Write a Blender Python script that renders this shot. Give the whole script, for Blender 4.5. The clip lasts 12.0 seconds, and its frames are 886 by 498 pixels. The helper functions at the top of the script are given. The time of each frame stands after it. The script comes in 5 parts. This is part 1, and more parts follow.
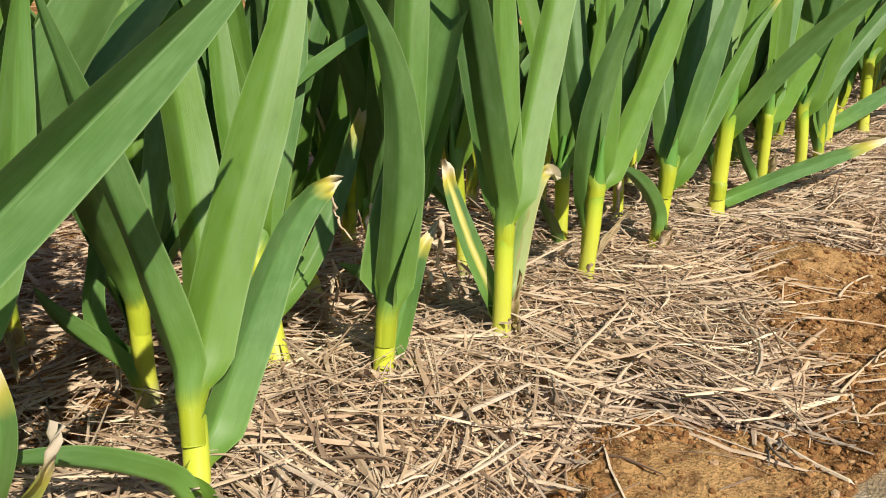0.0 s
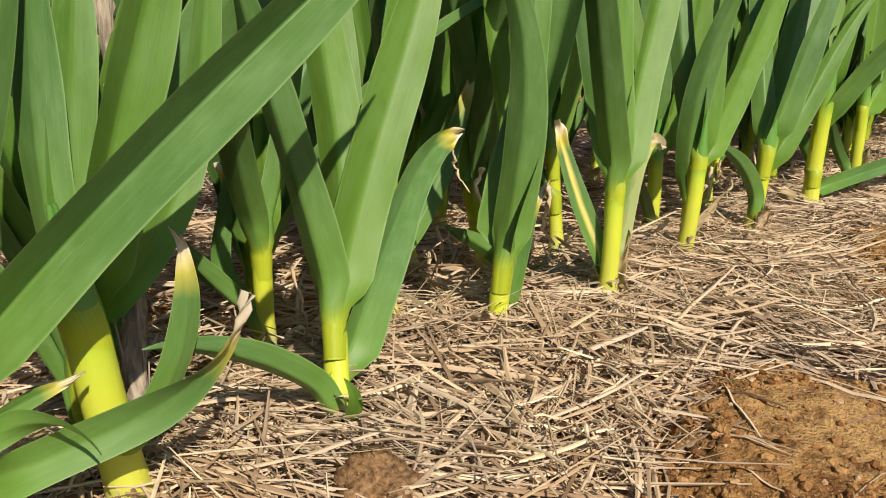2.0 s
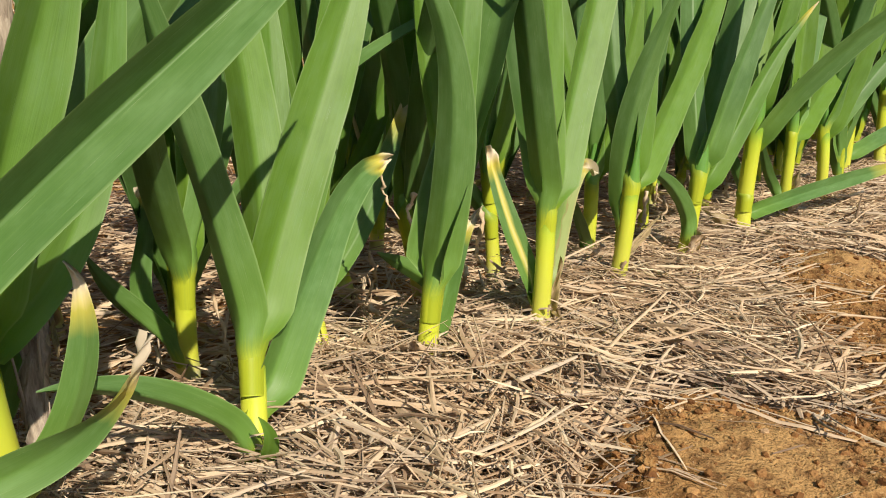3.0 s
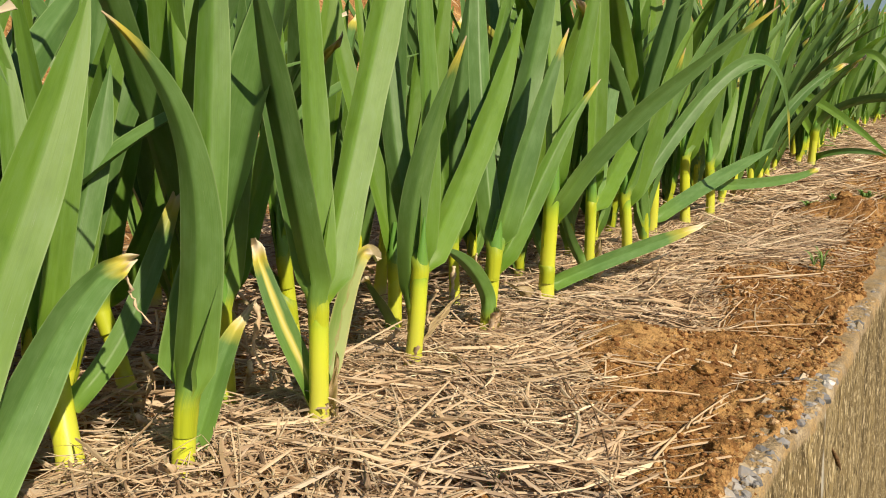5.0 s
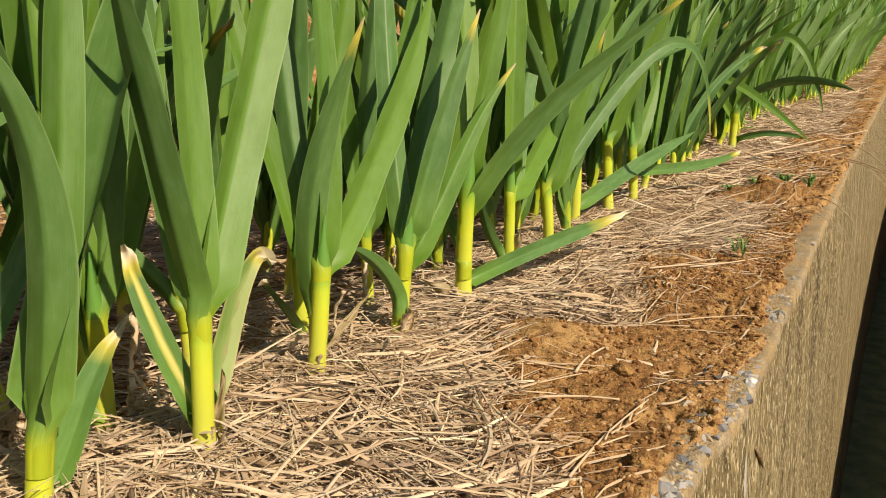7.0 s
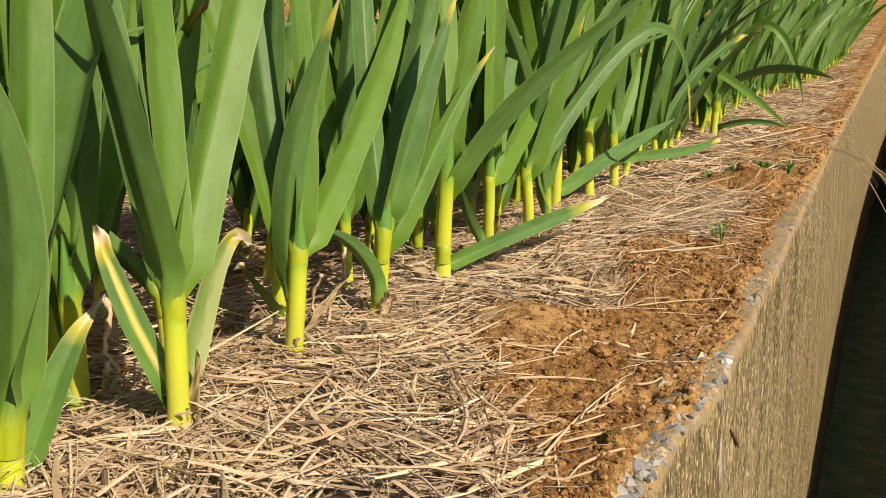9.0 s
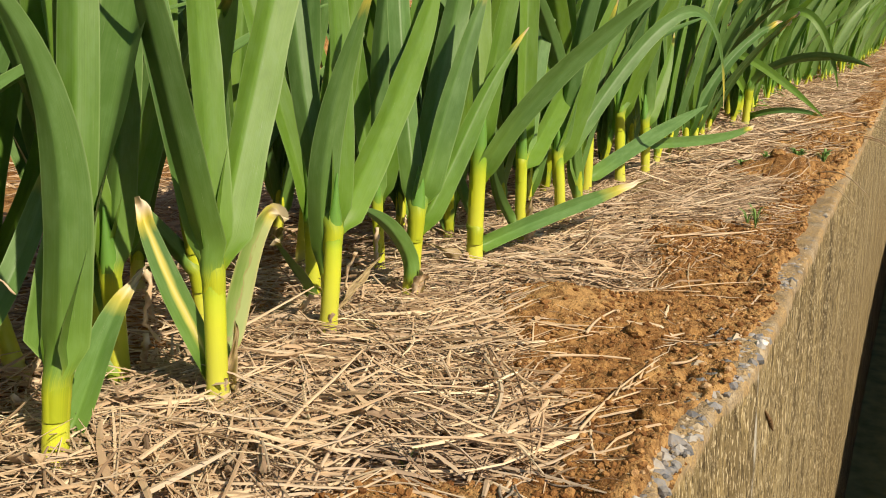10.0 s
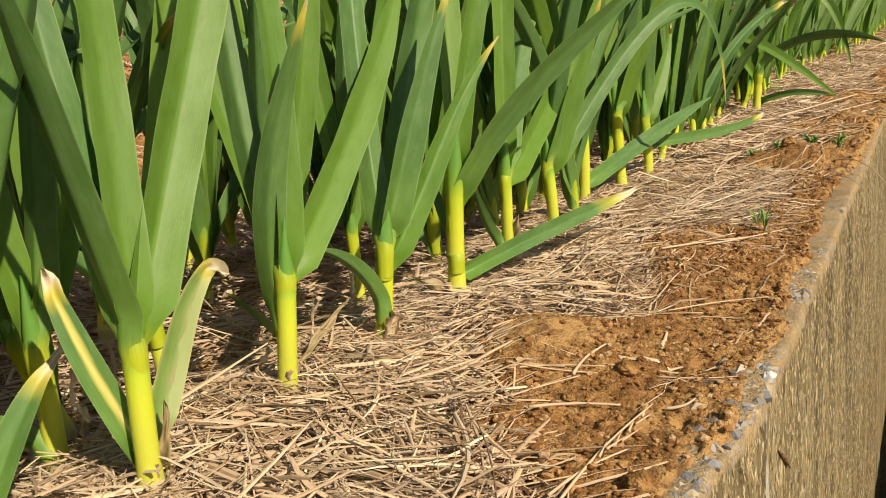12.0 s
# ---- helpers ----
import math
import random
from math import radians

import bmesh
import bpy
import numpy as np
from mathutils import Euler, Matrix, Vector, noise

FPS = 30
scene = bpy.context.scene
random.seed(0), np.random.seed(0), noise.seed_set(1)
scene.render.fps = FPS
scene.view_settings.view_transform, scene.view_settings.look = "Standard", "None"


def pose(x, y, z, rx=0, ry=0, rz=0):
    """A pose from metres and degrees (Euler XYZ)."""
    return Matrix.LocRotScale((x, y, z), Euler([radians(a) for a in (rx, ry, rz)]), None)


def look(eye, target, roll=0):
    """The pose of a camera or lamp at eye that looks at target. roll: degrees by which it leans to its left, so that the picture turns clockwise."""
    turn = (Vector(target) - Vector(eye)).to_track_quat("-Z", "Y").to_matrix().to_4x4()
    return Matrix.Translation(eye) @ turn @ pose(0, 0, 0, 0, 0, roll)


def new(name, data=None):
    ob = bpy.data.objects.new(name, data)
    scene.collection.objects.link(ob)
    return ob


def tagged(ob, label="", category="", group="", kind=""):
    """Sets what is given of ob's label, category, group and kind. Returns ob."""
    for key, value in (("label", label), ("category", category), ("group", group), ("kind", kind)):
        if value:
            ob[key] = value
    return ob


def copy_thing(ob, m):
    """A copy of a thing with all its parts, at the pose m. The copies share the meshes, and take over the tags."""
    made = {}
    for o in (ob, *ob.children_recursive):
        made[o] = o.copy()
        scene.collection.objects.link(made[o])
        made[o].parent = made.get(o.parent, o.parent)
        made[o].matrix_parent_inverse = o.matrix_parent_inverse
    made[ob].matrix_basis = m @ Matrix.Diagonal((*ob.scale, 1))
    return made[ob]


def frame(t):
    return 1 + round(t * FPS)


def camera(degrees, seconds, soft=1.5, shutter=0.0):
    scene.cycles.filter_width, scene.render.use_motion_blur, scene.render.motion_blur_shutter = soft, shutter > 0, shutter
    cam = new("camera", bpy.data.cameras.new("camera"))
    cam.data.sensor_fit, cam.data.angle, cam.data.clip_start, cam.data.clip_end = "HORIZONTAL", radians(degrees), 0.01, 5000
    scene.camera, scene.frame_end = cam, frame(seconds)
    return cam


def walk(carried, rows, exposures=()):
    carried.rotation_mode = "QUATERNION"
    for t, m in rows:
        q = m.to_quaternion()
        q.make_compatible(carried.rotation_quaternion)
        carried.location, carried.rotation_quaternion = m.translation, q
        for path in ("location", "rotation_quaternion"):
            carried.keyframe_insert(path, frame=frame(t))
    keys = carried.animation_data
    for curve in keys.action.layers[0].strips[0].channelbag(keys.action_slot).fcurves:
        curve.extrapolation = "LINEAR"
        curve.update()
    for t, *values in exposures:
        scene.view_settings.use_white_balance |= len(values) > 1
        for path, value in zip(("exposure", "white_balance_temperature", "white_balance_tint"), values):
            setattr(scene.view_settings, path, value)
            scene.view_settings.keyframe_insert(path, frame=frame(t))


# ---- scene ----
cam = camera(57.5, 12.0, 1.0)
PATH = [
    (0, (-0.039, 0.071, 0.273), (-1.281, 1.501, -0.37), -0.5),
    (0.5, (-0.039, 0.024, 0.24), (-1.36, 1.404, -0.351), 0.2),
    (1, (-0.048, 0.018, 0.218), (-1.391, 1.374, -0.379), -0.2),
    (1.5, (-0.044, 0.018, 0.219), (-1.394, 1.372, -0.369), -0.3),
    (2, (-0.049, 0.012, 0.226), (-1.398, 1.372, -0.35), 0.0),
    (2.5, (-0.05, 0.021, 0.226), (-1.376, 1.414, -0.324), 0.3),
    (3, (-0.048, 0.032, 0.229), (-1.314, 1.487, -0.302), 0.9),
    (3.5, (-0.039, 0.057, 0.235), (-1.187, 1.623, -0.243), 2.0),
    (3.7, (-0.032, 0.07, 0.235), (-1.131, 1.679, -0.213), 1.9),
    (5.3, (-0.011, 0.111, 0.251), (-1.019, 1.796, -0.129), 0.4),
    (5.5, (-0.012, 0.119, 0.252), (-1.0, 1.816, -0.127), 0.4),
    (6, (-0.017, 0.136, 0.249), (-0.969, 1.851, -0.139), 0.4),
    (6.5, (-0.015, 0.154, 0.248), (-0.923, 1.887, -0.17), 0.4),
    (7, (-0.018, 0.161, 0.251), (-0.893, 1.908, -0.175), 0.4),
    (9, (-0.012, 0.163, 0.244), (-0.851, 1.922, -0.204), 0.5),
    (9.5, (-0.018, 0.152, 0.236), (-0.89, 1.892, -0.222), 0.5),
    (10, (-0.017, 0.156, 0.233), (-0.909, 1.883, -0.236), 0.6),
    (10.5, (-0.014, 0.169, 0.232), (-0.916, 1.89, -0.241), 0.5),
    (11, (-0.009, 0.179, 0.229), (-0.912, 1.901, -0.243), 0.4),
    (11.5, (-0.01, 0.178, 0.231), (-0.916, 1.899, -0.238), 0.2),
    (12, (-0.008, 0.24, 0.249), (-0.952, 1.939, -0.223), -3.4),
]
walk(cam, [(t, look(eye, target, roll)) for t, eye, target, roll in PATH], [(0, 0.34, 5800, 10), (0.5, 0.23, 5950, 10), (2.5, 0.25, 6050, 10), (3.5, 0.27, 6150, 10), (5.5, 0.25, 6600, 10), (12, 0.26, 6600, 10)])

# ---- light ----
SUN_TO = Vector((0.93, -0.36, 0.90)).normalized()
sun = new("sun", bpy.data.lights.new("sun", "SUN"))
sun.data.energy, sun.data.angle, sun.data.color = 4.6, radians(0.6), (1.0, 0.86, 0.665)
sun.rotation_euler = SUN_TO.to_track_quat("Z", "Y").to_euler()
sky_world = bpy.data.worlds.new("sky")
scene.world = sky_world
sky_world.use_nodes = True
_nt = sky_world.node_tree
_sky = _nt.nodes.new("ShaderNodeTexSky")
_sky.sky_type, _sky.sun_disc = "NISHITA", False
_sky.sun_elevation = math.asin(SUN_TO.z)
_sky.sun_rotation = math.atan2(SUN_TO.x, SUN_TO.y)
_bg = _nt.nodes["Background"]
_bg.inputs["Strength"].default_value = 0.06
_nt.links.new(_sky.outputs["Color"], _bg.inputs["Color"])

# ---- materials ----


def material(name, rough=0.8, spec=0.3):
    m = bpy.data.materials.new(name)
    m.use_nodes = True
    nt = m.node_tree
    b = nt.nodes["Principled BSDF"]
    b.inputs["Roughness"].default_value = rough
    b.inputs["Specular IOR Level"].default_value = spec
    return m, nt, b


def node(nt, kind, **values):
    n = nt.nodes.new("ShaderNode" + kind)
    for key, value in values.items():
        n.inputs[key.replace("_", " ")].default_value = value
    return n


def noise_tex(nt, scale, detail=4.0, coord=None, stretch=None, rough=0.6):
    n = node(nt, "TexNoise", Scale=scale, Detail=detail, Roughness=rough)
    src = coord
    if src is None:
        src = node(nt, "TexCoord").outputs["Object"]
    if stretch:
        mp = node(nt, "Mapping", Scale=stretch)
        nt.links.new(src, mp.inputs["Vector"])
        src = mp.outputs["Vector"]
    nt.links.new(src, n.inputs["Vector"])
    return n.outputs["Fac"]


def ramp(nt, fac, stops):
    r = nt.nodes.new("ShaderNodeValToRGB")
    els = r.color_ramp.elements
    while len(els) < len(stops):
        els.new(0.5)
    for e, (p, c) in zip(els, stops):
        e.position, e.color = p, (*c, 1)
    nt.links.new(fac, r.inputs["Fac"])
    return r.outputs["Color"]


def grey_ramp(nt, fac, lo, hi, a=0.0, b=1.0):
    return ramp(nt, fac, [(lo, (a, a, a)), (hi, (b, b, b))])


def mix(nt, fac, a, b, mode="MIX"):
    n = nt.nodes.new("ShaderNodeMix")
    n.data_type, n.blend_type = "RGBA", mode
    for i, v in ((0, fac), (6, a), (7, b)):
        if isinstance(v, (int, float)):
            n.inputs[i].default_value = v
        elif isinstance(v, tuple):
            n.inputs[i].default_value = (*v, 1)
        else:
            nt.links.new(v, n.inputs[i])
    return n.outputs[2]


def bump(nt, b, height, strength, distance):
    n = node(nt, "Bump", Strength=strength, Distance=distance)
    nt.links.new(height, n.inputs["Height"])
    nt.links.new(n.outputs["Normal"], b.inputs["Normal"])
    return n.outputs["Normal"]


def math_node(nt, op, a, b=0.0):
    n = nt.nodes.new("ShaderNodeMath")
    n.operation = op
    for i, v in ((0, a), (1, b)):
        if isinstance(v, (int, float)):
            n.inputs[i].default_value = v
        else:
            nt.links.new(v, n.inputs[i])
    return n.outputs[0]


def attribute(nt, name):
    n = nt.nodes.new("ShaderNodeAttribute")
    n.attribute_name = name
    return n.outputs["Fac"]


def leaf_material(name, tip=0, stripe=False, dry=False, waxy=False, fading=False, islands=False):
    """Leaf blade. along, across and reach are coordinates on the blade. tip: 0 green, 1 yellowed, 2 dried tan far down, 3 dried tan, 4 dried at the very end."""
    m, nt, b = material(name, 0.46, 0.36)
    s, v, d = attribute(nt, "along"), attribute(nt, "across"), attribute(nt, "reach")
    info = nt.nodes.new("ShaderNodeNewGeometry" if islands else "ShaderNodeObjectInfo")
    luck = info.outputs["Random Per Island" if islands else "Random"]
    comb = nt.nodes.new("ShaderNodeCombineXYZ")
    nt.links.new(math_node(nt, "MULTIPLY", d, 4.0), comb.inputs[0])
    nt.links.new(math_node(nt, "MULTIPLY", v, 9.0), comb.inputs[1])
    nt.links.new(math_node(nt, "MULTIPLY", luck, 50.0), comb.inputs[2])
    veins = noise_tex(nt, 2.2, 3.0, comb.outputs[0])
    comb2 = nt.nodes.new("ShaderNodeCombineXYZ")
    nt.links.new(math_node(nt, "MULTIPLY", d, 16.0), comb2.inputs[0])
    nt.links.new(v, comb2.inputs[1])
    nt.links.new(math_node(nt, "MULTIPLY", luck, 91.0), comb2.inputs[2])
    blotch = noise_tex(nt, 1.1, 3.0, comb2.outputs[0])
    if waxy:
        green = ramp(nt, blotch, [(0.28, (0.076, 0.171, 0.045)), (0.5, (0.102, 0.211, 0.057)), (0.72, (0.147, 0.263, 0.093))])
        green = mix(nt, math_node(nt, "MULTIPLY", luck, 0.6), green, (0.132, 0.246, 0.048))
        green = mix(nt, grey_ramp(nt, veins, 0.35, 0.75, 0.0, 0.22), green, (0.166, 0.295, 0.098))
    else:
        green = ramp(nt, blotch, [(0.28, (0.110, 0.235, 0.030)), (0.5, (0.143, 0.295, 0.040)), (0.72, (0.191, 0.342, 0.084))])
        green = mix(nt, math_node(nt, "MULTIPLY", luck, 0.55), green, (0.230, 0.379, 0.032))
        green = mix(nt, grey_ramp(nt, veins, 0.35, 0.75, 0.0, 0.26), green, (0.254, 0.407, 0.093))
    if islands:
        green = mix(nt, grey_ramp(nt, luck, 0.15, 0.55, 0.30, 0.0), green, (0.070, 0.165, 0.060))
        # pale mix paints the sky's sheen onto part of the far blades
        green = mix(nt, grey_ramp(nt, luck, 0.35, 0.8, 0.0, 0.70), green, (0.32, 0.47, 0.24))
    comb4 = nt.nodes.new("ShaderNodeCombineXYZ")
    nt.links.new(math_node(nt, "MULTIPLY", d, 9.0), comb4.inputs[0])
    nt.links.new(math_node(nt, "MULTIPLY", v, 26.0), comb4.inputs[1])
    nt.links.new(math_node(nt, "MULTIPLY", luck, 33.0), comb4.inputs[2])
    lines = noise_tex(nt, 1.0, 4.0, comb4.outputs[0], rough=0.75)
    green = mix(nt, grey_ramp(nt, lines, 0.36, 0.50, 0.17, 0.0), green, (0.045, 0.125, 0.018))
    green = mix(nt, grey_ramp(nt, lines, 0.54, 0.68, 0.0, 0.15), green, (0.28, 0.47, 0.09))
    comb5 = nt.nodes.new("ShaderNodeCombineXYZ")
    nt.links.new(math_node(nt, "MULTIPLY", d, 55.0), comb5.inputs[0])
    nt.links.new(math_node(nt, "MULTIPLY", v, 2.2), comb5.inputs[1])
    nt.links.new(math_node(nt, "MULTIPLY", luck, 71.0), comb5.inputs[2])
    bloom = noise_tex(nt, 1.0, 4.0, comb5.outputs[0])
    green = mix(nt, grey_ramp(nt, bloom, 0.48, 0.68, 0.0, 0.24), green, (0.23, 0.40, 0.15))
    green = mix(nt, grey_ramp(nt, bloom, 0.32, 0.46, 0.24, 0.0), green, (0.070, 0.175, 0.022))
    # pale midrib
    rib = grey_ramp(nt, math_node(nt, "ABSOLUTE", v), 0.0, 0.10, 0.08, 0.0)
    green = mix(nt, rib, green, (0.20, 0.38, 0.08) if waxy else (0.26, 0.44, 0.10))
    green = mix(nt, grey_ramp(nt, math_node(nt, "ABSOLUTE", v), 0.93, 0.99, 0.0, 0.5), green, (0.36, 0.50, 0.20))
    # small white scars
    vor = node(nt, "TexVoronoi", Scale=3.2)
    nt.links.new(comb.outputs[0], vor.inputs["Vector"])
    scars = grey_ramp(nt, vor.outputs["Distance"], 0.0, 0.11, 0.75, 0.0)
    green = mix(nt, scars, green, (0.48, 0.54, 0.32))
    wob = math_node(nt, "ADD", d, math_node(nt, "MULTIPLY", math_node(nt, "SUBTRACT", veins, 0.5), 0.02))
    green = mix(nt, grey_ramp(nt, wob, 0.015, 0.10, 0.34, 0.0), green, (0.25, 0.44, 0.030))
    sheath = grey_ramp(nt, wob, 0.001, 0.018, 1.0, 0.0)
    col = mix(nt, sheath, green, (0.55, 0.625, 0.033))
    if fading:
        pale = math_node(nt, "MULTIPLY", grey_ramp(nt, blotch, 0.30, 0.62, 0.25, 0.85), grey_ramp(nt, d, 0.01, 0.05))
        col = mix(nt, pale, col, (0.37, 0.47, 0.15))
        torn = math_node(nt, "ADD", v, math_node(nt, "MULTIPLY", math_node(nt, "SUBTRACT", bloom, 0.5), 0.9))
        col = mix(nt, grey_ramp(nt, torn, 0.12, 0.30, 0.0, 0.42), col, (0.58, 0.60, 0.28))
        col = mix(nt, grey_ramp(nt, math_node(nt, "ABSOLUTE", math_node(nt, "SUBTRACT", torn, 0.16)), 0.02, 0.07, 0.7, 0.0), col, (0.42, 0.30, 0.14))
        col = mix(nt, grey_ramp(nt, math_node(nt, "ABSOLUTE", v), 0.78, 0.98, 0.0, 0.6), col, (0.60, 0.52, 0.24))
    wear = math_node(nt, "ADD", s, math_node(nt, "MULTIPLY", math_node(nt, "SUBTRACT", blotch, 0.5), 0.10))
    tan, yellow = (0.66, 0.54, 0.35), (0.70, 0.60, 0.09)
    if stripe:
        sway = math_node(nt, "SUBTRACT", math_node(nt, "ADD", v, math_node(nt, "MULTIPLY", math_node(nt, "SUBTRACT", blotch, 0.5), 0.5)), 0.12)
        band = grey_ramp(nt, math_node(nt, "ABSOLUTE", sway), 0.10, 0.34, 1.0, 0.0)
        col = mix(nt, math_node(nt, "MULTIPLY", band, grey_ramp(nt, d, 0.02, 0.05)), col, (0.72, 0.64, 0.14))
        col = mix(nt, grey_ramp(nt, math_node(nt, "ABSOLUTE", sway), 0.02, 0.10, 0.6, 0.0), col, (0.80, 0.72, 0.34))
    if tip == 1:
        col = mix(nt, grey_ramp(nt, wear, 0.86, 0.94), col, yellow)
        col = mix(nt, grey_ramp(nt, wear, 0.95, 0.985), col, tan)
    if tip == 4:
        col = mix(nt, grey_ramp(nt, wear, 0.88, 0.95), col, yellow)
        col = mix(nt, grey_ramp(nt, wear, 0.94, 0.98), col, (0.80, 0.69, 0.51))
    if tip == 3:
        col = mix(nt, grey_ramp(nt, wear, 0.80, 0.90), col, yellow)
        col = mix(nt, grey_ramp(nt, wear, 0.88, 0.94), col, (0.80, 0.69, 0.51))
    if tip == 2:
        col = mix(nt, grey_ramp(nt, wear, 0.70, 0.84), col, yellow)
        col = mix(nt, grey_ramp(nt, wear, 0.80, 0.90), col, (0.80, 0.69, 0.51))
    if dry:
        col = ramp(nt, veins, [(0.3, (0.36, 0.24, 0.12)), (0.55, (0.60, 0.46, 0.26)), (0.8, (0.72, 0.62, 0.44))])
    nt.links.new(col, b.inputs["Base Color"])
    comb3 = nt.nodes.new("ShaderNodeCombineXYZ")
    nt.links.new(math_node(nt, "MULTIPLY", v, 34.0), comb3.inputs[1])
    nt.links.new(d, comb3.inputs[0])
    fine = noise_tex(nt, 1.0, 2.0, comb3.outputs[0])
    nrm = bump(nt, b, math_node(nt, "ADD", fine, math_node(nt, "MULTIPLY", bloom, 0.8)), 0.08, 0.0010)
    tr = node(nt, "BsdfTranslucent")
    nt.links.new(mix(nt, 0.6, col, (0.27, 0.53, 0.025), "MIX"), tr.inputs["Color"])
    nt.links.new(nrm, tr.inputs["Normal"])
    ms = node(nt, "MixShader", Fac=0.20 if waxy and not islands else 0.38)
    nt.links.new(b.outputs[0], ms.inputs[1])
    nt.links.new(tr.outputs[0], ms.inputs[2])
    nt.links.new(ms.outputs[0], nt.nodes["Material Output"].inputs["Surface"])
    return m


def stem_material():
    m, nt, b = material("garlic_stem", 0.38, 0.4)
    s, d = attribute(nt, "along"), attribute(nt, "reach")
    n = noise_tex(nt, 60.0, 3.0, stretch=(1, 1, 0.12))
    col = ramp(nt, s, [(0.0, (0.60, 0.58, 0.26)), (0.10, (0.62, 0.64, 0.065)), (0.42, (0.57, 0.63, 0.032)), (0.55, (0.47, 0.58, 0.032)), (0.63, (0.24, 0.41, 0.040)), (0.72, (0.14, 0.305, 0.05)), (0.95, (0.11, 0.26, 0.045))])
    col = mix(nt, math_node(nt, "MULTIPLY", grey_ramp(nt, n, 0.4, 0.7, 0.0, 0.30), grey_ramp(nt, s, 0.5, 0.62, 1.0, 0.0)), col, (0.60, 0.65, 0.13))
    nt.links.new(col, b.inputs["Base Color"])
    b.inputs["Subsurface Weight"].default_value = 0.12
    b.inputs["Subsurface Radius"].default_value = (0.004, 0.005, 0.001)
    bump(nt, b, noise_tex(nt, 260.0, 2.0, stretch=(1, 1, 0.05)), 0.2, 0.001)
    return m


def straw_material():
    m, nt, b = material("straw", 0.62, 0.3)
    g = nt.nodes.new("ShaderNodeNewGeometry")
    r = g.outputs["Random Per Island"]
    col = ramp(nt, r, [(0.0, (0.170, 0.105, 0.060)), (0.14, (0.335, 0.220, 0.125)), (0.35, (0.576, 0.406, 0.243)), (0.6, (0.677, 0.504, 0.312)), (0.8, (0.545, 0.436, 0.312)), (0.92, (0.788, 0.633, 0.406)), (1.0, (0.909, 0.762, 0.525))])
    n = noise_tex(nt, 90.0, 3.0)
    col = mix(nt, grey_ramp(nt, n, 0.4, 0.75, 0.0, 0.35), col, (0.273, 0.188, 0.119))
    big = noise_tex(nt, 7.0, 3.0)
    col = mix(nt, grey_ramp(nt, big, 0.42, 0.7, 0.0, 0.4), col, (0.545, 0.445, 0.345))
    nt.links.new(col, b.inputs["Base Color"])
    bump(nt, b, noise_tex(nt, 700.0, 2.0), 0.25, 0.0006)
    return m


def soil_material():
    m, nt, b = material("soil", 0.92, 0.15)
    big, mid, fine = noise_tex(nt, 13.0, 4.0), noise_tex(nt, 75.0, 5.0), noise_tex(nt, 480.0, 4.0)
    col = ramp(nt, big, [(0.30, (0.250, 0.116, 0.036)), (0.48, (0.420, 0.221, 0.075)), (0.62, (0.610, 0.358, 0.133)), (0.75, (0.740, 0.474, 0.211))])
    crust = math_node(nt, "ADD", attribute(nt, "crust"), math_node(nt, "MULTIPLY", math_node(nt, "SUBTRACT", mid, 0.5), 0.8))
    col = mix(nt, grey_ramp(nt, crust, 0.30, 0.75, 0.0, 0.8), col, (0.640, 0.385, 0.150))
    col = mix(nt, grey_ramp(nt, mid, 0.38, 0.54, 0.75, 0.0), col, (0.150, 0.065, 0.022))
    col = mix(nt, grey_ramp(nt, fine, 0.56, 0.68, 0.0, 0.7), col, (0.680, 0.437, 0.198))
    nt.links.new(col, b.inputs["Base Color"])
    h = math_node(nt, "ADD", mid, math_node(nt, "MULTIPLY", fine, 0.6))
    bump(nt, b, h, 1.0, 0.008)
    return m


def clod_material():
    m, nt, b = material("soil_clod", 0.92, 0.15)
    g = nt.nodes.new("ShaderNodeNewGeometry")
    col = ramp(nt, g.outputs["Random Per Island"], [(0.0, (0.180, 0.082, 0.027)), (0.5, (0.370, 0.191, 0.065)), (0.85, (0.580, 0.339, 0.131)), (1.0, (0.720, 0.521, 0.306))])
    fine = noise_tex(nt, 400.0, 4.0)
    col = mix(nt, grey_ramp(nt, fine, 0.4, 0.65, 0.5, 0.0), col, (0.160, 0.065, 0.027))
    nt.links.new(col, b.inputs["Base Color"])
    bump(nt, b, fine, 0.8, 0.003)
    return m


LIME_Y = 0.80


